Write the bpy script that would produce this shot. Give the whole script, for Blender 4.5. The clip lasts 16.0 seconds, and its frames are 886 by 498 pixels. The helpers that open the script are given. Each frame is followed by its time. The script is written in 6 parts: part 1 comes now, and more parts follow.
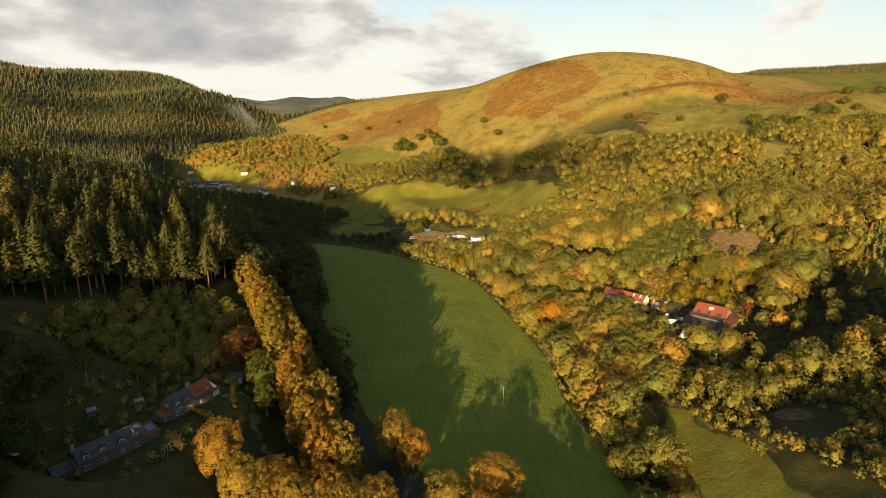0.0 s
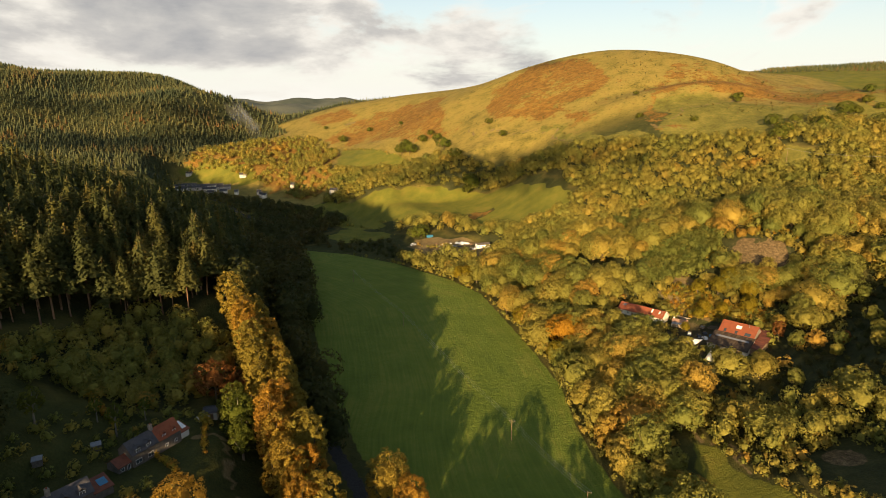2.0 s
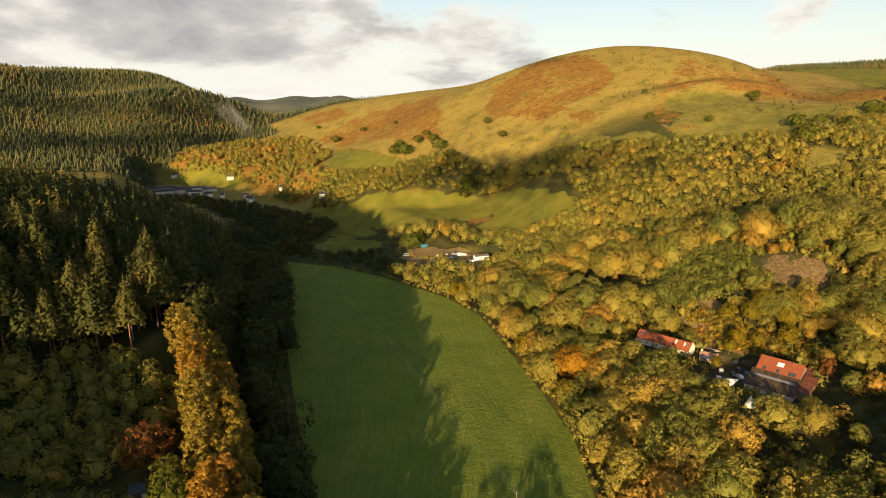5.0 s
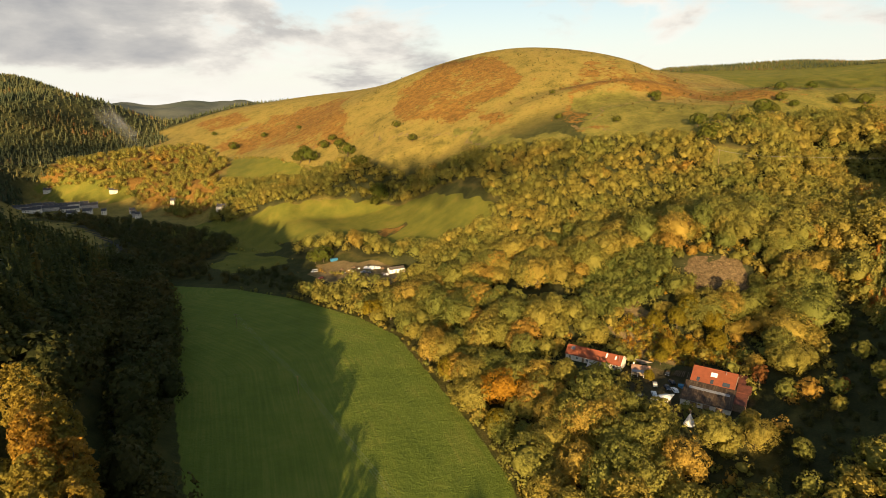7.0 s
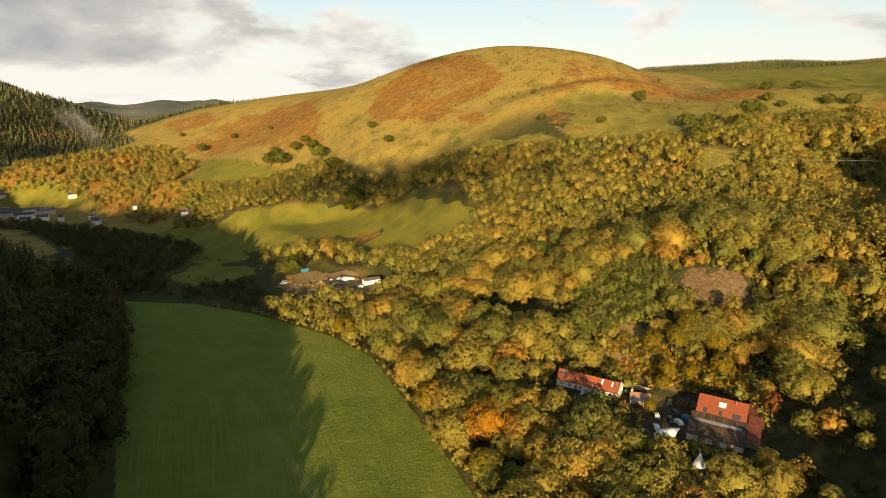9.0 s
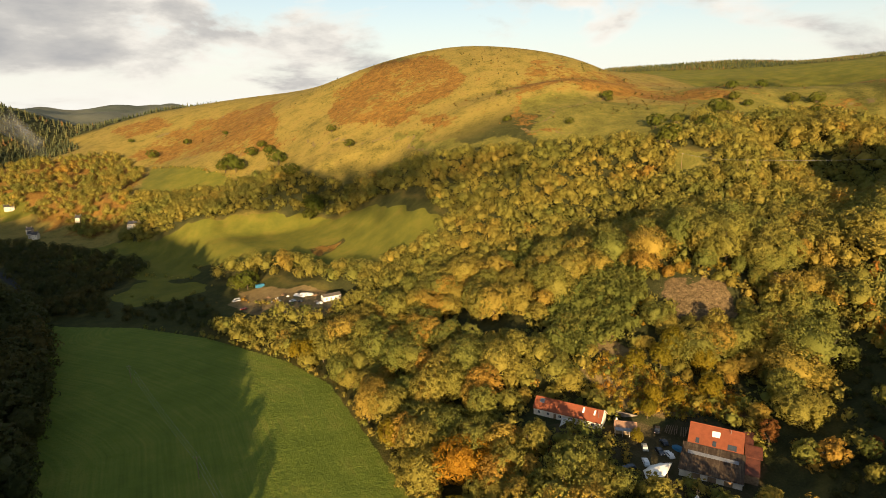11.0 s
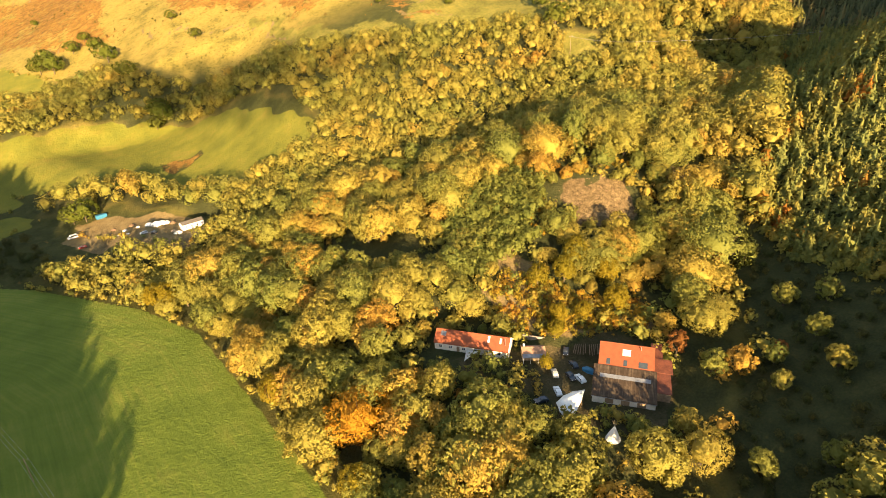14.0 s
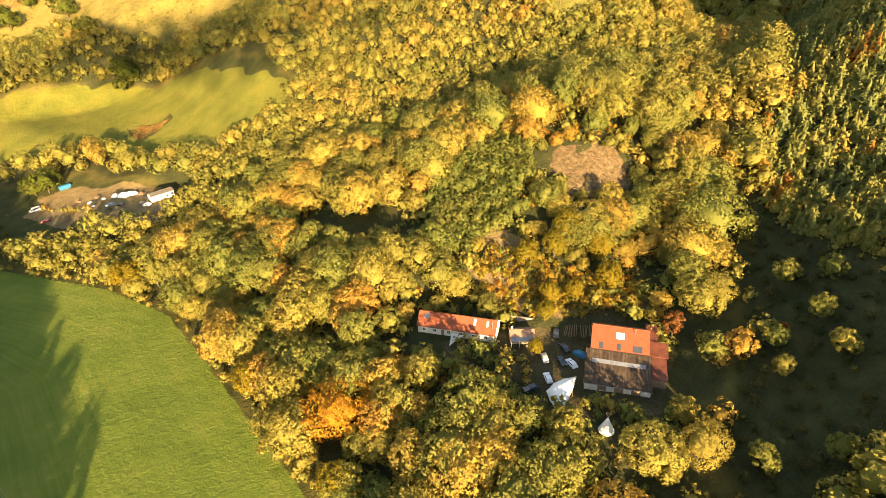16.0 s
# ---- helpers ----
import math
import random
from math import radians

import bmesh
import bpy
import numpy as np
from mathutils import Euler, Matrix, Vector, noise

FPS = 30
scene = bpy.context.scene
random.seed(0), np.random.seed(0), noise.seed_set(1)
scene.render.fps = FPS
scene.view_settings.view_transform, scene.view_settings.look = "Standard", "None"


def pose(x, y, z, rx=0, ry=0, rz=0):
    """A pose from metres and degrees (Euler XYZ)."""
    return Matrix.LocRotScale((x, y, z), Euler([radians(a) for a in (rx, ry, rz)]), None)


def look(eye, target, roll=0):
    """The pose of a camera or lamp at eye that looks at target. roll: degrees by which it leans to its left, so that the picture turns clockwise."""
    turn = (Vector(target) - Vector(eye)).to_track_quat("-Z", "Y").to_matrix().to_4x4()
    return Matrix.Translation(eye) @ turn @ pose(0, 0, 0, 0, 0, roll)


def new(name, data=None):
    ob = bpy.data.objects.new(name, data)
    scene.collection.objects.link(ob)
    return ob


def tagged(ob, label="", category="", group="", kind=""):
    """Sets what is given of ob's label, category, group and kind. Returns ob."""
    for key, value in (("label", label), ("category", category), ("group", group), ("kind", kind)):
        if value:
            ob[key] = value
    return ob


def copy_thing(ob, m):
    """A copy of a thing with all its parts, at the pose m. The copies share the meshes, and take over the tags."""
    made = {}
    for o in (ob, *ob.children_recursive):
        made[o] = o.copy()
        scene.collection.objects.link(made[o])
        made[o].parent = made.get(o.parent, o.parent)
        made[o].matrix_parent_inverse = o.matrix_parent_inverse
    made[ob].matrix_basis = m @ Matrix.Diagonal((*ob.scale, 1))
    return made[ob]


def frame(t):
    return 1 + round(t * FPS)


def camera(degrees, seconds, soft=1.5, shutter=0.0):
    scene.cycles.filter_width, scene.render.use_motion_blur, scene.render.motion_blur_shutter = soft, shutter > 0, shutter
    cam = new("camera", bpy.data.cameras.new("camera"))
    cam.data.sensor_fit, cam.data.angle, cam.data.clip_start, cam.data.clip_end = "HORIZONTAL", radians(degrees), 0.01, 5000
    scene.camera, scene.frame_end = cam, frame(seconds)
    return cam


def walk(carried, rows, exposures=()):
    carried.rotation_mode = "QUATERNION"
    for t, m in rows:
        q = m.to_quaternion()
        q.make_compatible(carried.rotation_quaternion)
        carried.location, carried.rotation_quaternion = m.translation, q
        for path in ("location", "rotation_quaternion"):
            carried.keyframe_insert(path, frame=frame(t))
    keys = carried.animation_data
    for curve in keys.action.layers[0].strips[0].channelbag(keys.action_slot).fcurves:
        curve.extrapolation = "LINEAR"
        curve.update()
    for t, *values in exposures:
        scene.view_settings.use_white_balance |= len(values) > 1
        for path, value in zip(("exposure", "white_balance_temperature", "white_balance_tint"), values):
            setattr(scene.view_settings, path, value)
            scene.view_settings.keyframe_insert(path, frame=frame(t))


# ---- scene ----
cam = camera(76.1, 16.0, soft=0.6)
PATH = [
    (0, (-0.654, 0.322, 114.438), (-0.62, 2.263, 113.955), 0.2),
    (0.5, (-0.258, 6.692, 114.421), (-0.23, 8.633, 113.938), 0.1),
    (1, (0.124, 13.325, 114.483), (0.148, 15.266, 114.0), 0.0),
    (1.5, (0.533, 19.715, 114.519), (0.555, 21.655, 114.037), 0.0),
    (2, (0.994, 26.389, 114.616), (1.013, 28.33, 114.134), 0.0),
    (2.5, (1.328, 33.181, 114.693), (1.344, 35.121, 114.21), -0.0),
    (3, (1.504, 40.387, 114.596), (1.52, 42.328, 114.115), -0.0),
    (3.2, (1.622, 43.235, 114.589), (1.641, 45.176, 114.107), -0.1),
    (5.3, (4.751, 72.601, 115.376), (4.778, 74.54, 114.889), 0.1),
    (5.5, (4.98, 75.623, 115.367), (5.038, 77.563, 114.885), -0.3),
    (6, (5.512, 83.326, 115.183), (5.7, 85.258, 114.702), -0.4),
    (6.5, (6.412, 90.317, 115.079), (6.687, 92.239, 114.598), -0.5),
    (7, (7.266, 97.36, 115.077), (7.589, 99.275, 114.598), -0.6),
    (7.5, (8.529, 104.07, 115.046), (8.877, 105.98, 114.567), -0.7),
    (8, (9.917, 111.054, 115.135), (10.285, 112.96, 114.656), -0.8),
    (8.2, (10.486, 113.738, 115.154), (10.861, 115.643, 114.673), -0.6),
    (10.3, (17.228, 139.273, 115.432), (17.642, 141.17, 114.955), -1.0),
    (10.5, (17.989, 141.577, 115.446), (18.404, 143.475, 114.971), -1.0),
    (11, (20.219, 147.311, 115.404), (20.723, 149.187, 114.929), -1.1),
    (11.5, (22.428, 153.163, 115.142), (23.075, 154.987, 114.636), -1.4),
    (12, (24.41, 159.145, 115.193), (25.152, 160.91, 114.614), -1.5),
    (12.5, (26.428, 164.569, 115.287), (27.215, 166.29, 114.64), -1.6),
    (13, (28.751, 169.761, 115.4), (29.556, 171.446, 114.684), -1.7),
    (13.5, (31.169, 174.601, 115.486), (31.98, 176.256, 114.708), -1.8),
    (14, (33.66, 179.539, 115.496), (34.472, 181.16, 114.652), -1.9),
    (14.5, (36.311, 184.073, 115.774), (37.13, 185.679, 114.908), -1.9),
    (15, (38.698, 188.078, 115.96), (39.532, 189.676, 115.094), -1.9),
    (15.5, (40.459, 190.262, 115.755), (41.288, 191.837, 114.843), -1.9),
    (16, (41.618, 191.438, 115.771), (42.433, 192.979, 114.793), -2.0),
]
EXPOSURES = [(0, 1.42), (11, 1.42), (12, 1.50), (12.5, 1.72), (13, 2.02), (14, 2.45), (14.5, 2.6), (16, 2.6)]
walk(cam, [(t, look(eye, target, roll)) for t, eye, target, roll in PATH], EXPOSURES)

# ---- world and sun: a clear low sun behind the walk's start, broken cloud ahead ----
SUN_AZ, SUN_EL = 14.5, 10.6      # the way the shadows fall, degrees to the right of y; the sun's height
world = bpy.data.worlds.new("world")
scene.world = world
world.use_nodes = True


def build_world():
    nt = world.node_tree
    nt.nodes.clear()
    N, L = nt.nodes.new, nt.links.new
    out, bg = N("ShaderNodeOutputWorld"), N("ShaderNodeBackground")
    sky = N("ShaderNodeTexSky")
    sky.sky_type, sky.sun_disc = "NISHITA", False
    sky.sun_elevation, sky.sun_rotation = radians(SUN_EL), radians(180 + SUN_AZ)
    sky.air_density, sky.dust_density, sky.ozone_density = 1.0, 1.2, 1.0
    co = N("ShaderNodeTexCoord")
    sep = N("ShaderNodeSeparateXYZ")
    L(co.outputs["Generated"], sep.inputs[0])

    def math_(op, a, b=None, c=None):
        n = N("ShaderNodeMath")
        n.operation = op
        for i, v in enumerate((a, b, c)):
            if v is None:
                continue
            if isinstance(v, (int, float)):
                n.inputs[i].default_value = v
            else:
                L(v, n.inputs[i])
        return n.outputs[0]

    def ramp(fac, stops):
        n = N("ShaderNodeValToRGB")
        L(fac, n.inputs[0])
        e = n.color_ramp.elements
        while len(e) < len(stops):
            e.new(0.5)
        for k, (p, c) in zip(e, stops):
            k.position, k.color = p, (*c, 1)
        return n.outputs[0]

    def mixc(fac, a, b):
        n = N("ShaderNodeMix")
        n.data_type = "RGBA"
        for i, v in ((0, fac), (6, a), (7, b)):
            if isinstance(v, tuple):
                n.inputs[i].default_value = (*v, 1)
            elif isinstance(v, (int, float)):
                n.inputs[i].default_value = v
            else:
                L(v, n.inputs[i])
        return n.outputs[2]
    # billowing cloud, drawn out along the horizon
    flat = N("ShaderNodeMapping")
    flat.inputs["Scale"].default_value = (1.0, 1.0, 2.7)
    flat.inputs["Location"].default_value = (3.1, 0.4, 0.0)
    L(co.outputs["Generated"], flat.inputs[0])
    n1 = N("ShaderNodeTexNoise")
    n1.inputs["Scale"].default_value, n1.inputs["Detail"].default_value, n1.inputs["Roughness"].default_value = 3.4, 11, 0.56
    n1.inputs["Distortion"].default_value = 0.35
    L(flat.outputs[0], n1.inputs["Vector"])
    # a bank of cloud over the head of the valley to the left; the sky clears to the right, overhead and towards the sun
    def clamp(v):
        n = math_("ADD", v, 0.0)
        n.node.use_clamp = True
        return n
    left = clamp(math_("MULTIPLY_ADD", sep.outputs[0], -2.6, 0.62))
    band = math_("MULTIPLY", clamp(math_("MULTIPLY_ADD", sep.outputs[2], 15.0, -0.55)), clamp(math_("MULTIPLY_ADD", sep.outputs[2], -5.0, 2.0)))
    north = clamp(math_("MULTIPLY_ADD", sep.outputs[1], 3.0, 0.2))
    bank = math_("MULTIPLY", math_("MULTIPLY", left, band), 0.44)
    amount = math_("MULTIPLY", math_("ADD", math_("MULTIPLY_ADD", n1.outputs["Fac"], 2.1, -0.66), bank), north)
    cover = ramp(amount, [(0.40, (0, 0, 0)), (0.60, (1, 1, 1))])
    n2 = N("ShaderNodeTexNoise")
    n2.inputs["Scale"].default_value, n2.inputs["Detail"].default_value, n2.inputs["Roughness"].default_value = 5.5, 9, 0.55
    L(flat.outputs[0], n2.inputs["Vector"])
    body = math_("ADD", math_("MULTIPLY_ADD", amount, 0.42, 0.31), math_("MULTIPLY_ADD", n2.outputs["Fac"], 0.8, -0.40))
    thick = ramp(body, [(0.40, (0.82, 0.78, 0.71)), (0.52, (0.74, 0.70, 0.63)), (0.64, (0.50, 0.48, 0.45)), (0.82, (0.33, 0.33, 0.335))])
    haze = ramp(sep.outputs[2], [(0.0, (1, 1, 1)), (0.06, (0.82, 0.82, 0.82)), (0.14, (0.42, 0.42, 0.42)), (0.22, (0.14, 0.14, 0.14)), (0.36, (0, 0, 0))])
    skyc = N("ShaderNodeVectorMath")
    skyc.operation = "SCALE"
    skyc.inputs["Scale"].default_value = 0.14
    L(sky.outputs[0], skyc.inputs[0])
    base = mixc(haze, skyc.outputs[0], (0.79, 0.77, 0.71))
    cloud = mixc(cover, base, thick)
    L(cloud, bg.inputs[0])
    bg.inputs[1].default_value = 0.47
    L(bg.outputs[0], out.inputs[0])


build_world()
sun = new("sun", bpy.data.lights.new("sun", "SUN"))
sun.data.energy, sun.data.angle, sun.data.color = 4.7, radians(0.5), (1.0, 0.695, 0.36)
sun.matrix_world = look((0, 0, 0), (math.sin(radians(SUN_AZ)) * math.cos(radians(SUN_EL)), math.cos(radians(SUN_AZ)) * math.cos(radians(SUN_EL)), -math.sin(radians(SUN_EL)))) @ Matrix.Identity(4)


# ---- materials ----
class Nodes:
    """A few shorthands for one node tree."""

    def __init__(self, name, rough=0.8, spec=0.25, metal=0.0):
        self.mat = bpy.data.materials.new(name)
        self.mat.use_nodes = True
        self.nt = self.mat.node_tree
        self.bsdf = self.nt.nodes["Principled BSDF"]
        self.bsdf.inputs["Roughness"].default_value = rough
        self.bsdf.inputs["Specular IOR Level"].default_value = spec
        self.bsdf.inputs["Metallic"].default_value = metal

    def node(self, kind):
        return self.nt.nodes.new(kind)

    def link(self, a, b):
        self.nt.links.new(a, b)

    def put(self, sock, v):
        if isinstance(v, (int, float)):
            sock.default_value = v
        elif isinstance(v, tuple):
            sock.default_value = (*v, 1) if len(v) == 3 and sock.type == "RGBA" else v
        else:
            self.link(v, sock)

    def coord(self, kind="Object"):
        return self.node("ShaderNodeTexCoord").outputs[kind]

    def place(self):
        return self.node("ShaderNodeNewGeometry").outputs["Position"]

    def noise(self, scale, detail=4, rough=0.55, vec=None, dist=0.0):
        n = self.node("ShaderNodeTexNoise")
        n.inputs["Scale"].default_value, n.inputs["Detail"].default_value = scale, detail
        n.inputs["Roughness"].default_value, n.inputs["Distortion"].default_value = rough, dist
        self.link(vec if vec is not None else self.place(), n.inputs["Vector"])
        return n.outputs["Fac"]

    def math(self, op, a, b=0.0, c=0.0):
        n = self.node("ShaderNodeMath")
        n.operation = op
        for i, v in enumerate((a, b, c)):
            self.put(n.inputs[i], v)
        return n.outputs[0]

    def ramp(self, fac, stops, mode="LINEAR"):
        n = self.node("ShaderNodeValToRGB")
        n.color_ramp.interpolation = mode
        self.link(fac, n.inputs[0])
        e = n.color_ramp.elements
        while len(e) < len(stops):
            e.new(0.5)
        for k, (p, c) in zip(e, stops):
            k.position, k.color = p, ((c, c, c, 1) if isinstance(c, (int, float)) else (*c, 1))
        return n.outputs[0]

    def mix(self, fac, a, b, kind="MIX"):
        n = self.node("ShaderNodeMix")
        n.data_type, n.blend_type = "RGBA", kind
        self.put(n.inputs[0], fac), self.put(n.inputs[6], a), self.put(n.inputs[7], b)
        return n.outputs[2]

    def attr(self, name):
        n = self.node("ShaderNodeAttribute")
        n.attribute_name = name
        return n.outputs["Fac"]

    def bump(self, height, strength=0.4, distance=0.1):
        n = self.node("ShaderNodeBump")
        n.inputs["Strength"].default_value, n.inputs["Distance"].default_value = strength, distance
        self.link(height, n.inputs["Height"])
        self.link(n.outputs[0], self.bsdf.inputs["Normal"])

    def colour(self, c):
        self.put(self.bsdf.inputs["Base Color"], c)
        return self.mat


def plain(name, c, rough=0.8, vary=0.25, scale=1.5, metal=0.0, spec=0.3, relief=0.0):
    """A surface of one colour with stains and grain."""
    n = Nodes(name, rough, spec, metal)
    lo, hi = tuple(v * (1 - vary) for v in c), tuple(min(1, v * (1 + vary)) for v in c)
    f = n.math("ADD", n.math("MULTIPLY", n.noise(scale), 0.6), n.math("MULTIPLY", n.noise(scale * 9), 0.4))
    if relief:
        n.bump(n.noise(scale * 14), relief, 0.02)
    return n.colour(n.ramp(f, [(0.32, lo), (0.68, hi)]))


def leaf(name, stops, dark=0.8, source="random", rough=0.6):
    """Foliage: a colour for each tree, mottled leaf by leaf."""
    n = Nodes(name, rough, 0.08)
    if source == "random":
        t = n.node("ShaderNodeObjectInfo").outputs["Random"]
    else:
        t = n.attr("tint")
    c = n.ramp(t, stops)
    isl = n.node("ShaderNodeNewGeometry").outputs["Random Per Island"]
    v = n.math("ADD", n.math("MULTIPLY", isl, 0.30), n.math("ADD", n.math("MULTIPLY", n.noise(0.35, 3), 0.6), n.math("MULTIPLY", n.noise(1.9, 3, 0.65), 0.5)))
    n.bump(n.noise(1.5, 4, 0.7), 0.55, 0.6)
    g = n.ramp(v, [(0.35, dark), (1.05, 1.28)])
    c = n.mix(1.0, c, g, "MULTIPLY")
    m = n.colour(c)
    tr = n.node("ShaderNodeBsdfTranslucent")
    n.link(c, tr.inputs[0])
    mx = n.node("ShaderNodeMixShader")
    mx.inputs[0].default_value = 0.42
    out = n.nt.nodes["Material Output"]
    n.link(n.bsdf.outputs[0], mx.inputs[1]), n.link(tr.outputs[0], mx.inputs[2]), n.link(mx.outputs[0], out.inputs[0])
    return m


MIXED = [(0.0, (0.172, 0.190, 0.042)), (0.25, (0.222, 0.218, 0.046)), (0.5, (0.274, 0.244, 0.050)), (0.75, (0.326, 0.264, 0.053)), (0.93, (0.378, 0.268, 0.052)), (1.0, (0.410, 0.250, 0.046))]
leaf_mixed = leaf("leaf_mixed", MIXED)
leaf_mixed_far = leaf("leaf_mixed_far", MIXED, source="tint")
leaf_orange = leaf("leaf_orange", [(0, (0.40, 0.215, 0.020)), (1, (0.38, 0.195, 0.019))])
leaf_yellow = leaf("leaf_yellow", [(0, (0.24, 0.18, 0.014)), (1, (0.20, 0.165, 0.015))])
leaf_gold_far = leaf("leaf_gold_far", [(0, (0.205, 0.190, 0.032)), (0.4, (0.345, 0.255, 0.032)), (0.8, (0.400, 0.235, 0.028)), (1, (0.31, 0.150, 0.028))], source="tint")
# alder leaf, darkened to carry the shade of road, gully and valley floor
leaf_alder_shade = leaf("leaf_alder_shade", [(0, (0.052, 0.064, 0.020)), (0.5, (0.078, 0.080, 0.023)), (1, (0.115, 0.090, 0.024))], source="tint")
leaf_young = leaf("leaf_young", [(0, (0.135, 0.165, 0.038)), (0.6, (0.185, 0.195, 0.042)), (1, (0.245, 0.215, 0.046))], source="tint")
leaf_scrub_far = leaf("leaf_scrub_far", [(0, (0.060, 0.064, 0.018)), (0.4, (0.095, 0.085, 0.020)), (0.75, (0.15, 0.095, 0.022)), (1, (0.20, 0.12, 0.026))], source="tint")
leaf_larch = leaf("leaf_larch", [(0, (0.235, 0.190, 0.032)), (0.4, (0.310, 0.218, 0.033)), (0.8, (0.370, 0.215, 0.030)), (1, (0.390, 0.198, 0.028))])
leaf_rust = leaf("leaf_rust", [(0, (0.19, 0.075, 0.022)), (1, (0.24, 0.115, 0.030))])
leaf_green = leaf("leaf_green", [(0, (0.095, 0.115, 0.016)), (1, (0.115, 0.12, 0.018))])
PINE = [(0.0, (0.060, 0.072, 0.024)), (0.5, (0.092, 0.098, 0.029)), (0.85, (0.125, 0.118, 0.030)), (1.0, (0.160, 0.125, 0.030))]
needle = leaf("needle", PINE, dark=0.62)
needle_far = leaf("needle_far", PINE, source="tint")
young_far = leaf("young_far", [(0.0, (0.150, 0.170, 0.050)), (0.5, (0.225, 0.222, 0.056)), (0.85, (0.310, 0.258, 0.056)), (0.96, (0.350, 0.215, 0.036)), (1.0, (0.34, 0.15, 0.026))], source="tint")
# far needles, paled and blued so the colour carries the distance haze
hazy_needle = leaf("hazy_needle", [(0.0, (0.070, 0.090, 0.048)), (0.4, (0.110, 0.125, 0.058)), (0.7, (0.150, 0.150, 0.062)), (0.9, (0.175, 0.150, 0.060)), (1.0, (0.20, 0.125, 0.050))], source="tint")
bark = plain("bark", (0.10, 0.075, 0.05), 0.9, 0.4, 0.8)
bark_pine = plain("bark_pine", (0.17, 0.10, 0.06), 0.9, 0.4, 0.8)
bark_birch = plain("bark_birch", (0.20, 0.17, 0.13), 0.8, 0.3, 1.2)


# ---- the lie of the land ----
# the flat valley floor: a line with half widths, (x, y, half width)
FLOOR = [(110, -600, 40), (60, -100, 35), (25, 100, 40), (18, 200, 42), (0, 300, 52), (-32, 420, 58), (-68, 515, 52), (-145, 640, 58), (-250, 770, 72), (-338, 885, 50), (-430, 985, 14), (-458, 1030, 4)]
FLOOR_Z, BANK = -11.0, 60.0
# heights over the floor on a coarse net, and what the nearer slopes add to it
WIDE_X, WIDE_Y = (-1500, -900, -500, -200, 150, 450, 800, 1500), (-400, 0, 350, 700, 1000, 1350, 2000)
WIDE = [
    (161, 161, 144, 95, 43, 86, 150, 207),
    (161, 151, 150, 82, 57, 142, 202, 230),
    (159, 121, 102, 60, 27, 106, 224, 245),
    (162, 87, 43, 31, 99, 152, 170, 252),
    (176, 87, 44, 46, 187, 183, 178, 256),
    (210, 162, 58, 133, 161, 172, 219, 254),
    (231, 184, 74, 116, 162, 185, 211, 231)]
NEAR_X, NEAR_Y = (-300, -200, -110, -30, 60, 140, 220, 310, 420), (-120, 0, 110, 210, 300, 380, 480, 600, 740)
NEAR = [
    (4, -18, -43, -48, -22, -13, -16, -11, -10),
    (47, -2, -26, -24, -7, 4, -16, 2, 0),
    (15, 3, -20, -31, -24, -7, 8, 7, 22),
    (12, 3, -29, -19, -27, -18, 8, 8, 26),
    (14, 3, -13, -1, -10, -9, -3, 21, 30),
    (9, -1, -22, -19, -15, 3, 20, -2, -23),
    (-1, -25, -37, -26, -24, -5, -6, 9, -48),
    (0, -16, -5, -30, -38, 0, 25, 20, 5),
    (6, 2, -7, -29, -35, -5, 29, 42, 11)]
# single hills and hollows: x, y, radius, height
HILLS = [(-275, 345, 80, 6), (395, 262, 42, -22), (455, 270, 34, -8), (500, 220, 80, 35), (640, 330, 90, 28), (430, 418, 45, -22), (560, 450, 60, -39), (350, 488, 32, 15), (-70, -110, 70, -17), (-160, -200, 90, -40), (275, 905, 105, 29), (300, 760, 70, 12), (410, 800, 80, 7), (130, 1010, 100, -4), (-345, 1112, 60, 11), (-790, 1680, 130, 47), (-1080, 1500, 180, 29), (-500, 1500, 90, -15), (-600, 1330, 110, 42), (-400, 1220, 60, -20), (480, 530, 60, -32), (395, 480, 40, -12), (650, 760, 90, -41), (1100, 1050, 200, 29), (-60, 1240, 90, 13), (-35, 790, 70, -26)]
# the open hillside evened out (radius 62, then 36), and the far ridges: x, y, (radius,) height
HILL_FACE = [(60, 655, -5), (60, 730, -3), (60, 805, 13), (60, 880, -10), (140, 580, -3), (140, 655, 18), (140, 730, -13), (140, 805, -2), (140, 880, -3), (220, 580, 6), (220, 655, -29), (220, 730, 29), (220, 805, 2), (220, 880, -4), (300, 580, 5), (300, 655, -3), (300, 730, -12), (300, 805, -5), (380, 805, 10), (460, 805, -17)]
HILL_FOLD = [(120, 760, -4), (170, 680, -3), (170, 720, 4), (220, 640, 4), (220, 680, -10), (220, 720, 4), (220, 760, -5), (270, 600, -4), (270, 640, 8), (270, 680, -11), (270, 720, 8), (270, 760, -4), (320, 600, -4), (320, 640, 4), (320, 680, -11), (320, 720, 10), (370, 640, -6), (370, 680, -13), (370, 720, 3), (420, 640, 5), (420, 720, -6), (420, 760, -5)]
RIDGES = [(900, 1300, 150, -14), (1050, 1250, 150, 20), (1120, 1100, 150, -42), (1250, 1000, 150, 15), (1050, 1450, 150, -12), (1250, 1250, 150, -27), (1330, 1120, 150, -6), (372, 328, 38, 26), (440, 498, 36, 20), (404, 464, 30, 10), (-640, 1560, 110, 28), (-580, 1500, 100, 18), (-520, 1450, 100, 68), (-900, 2350, 200, -15), (-860, 2650, 220, -29), (-800, 2950, 250, -19)]
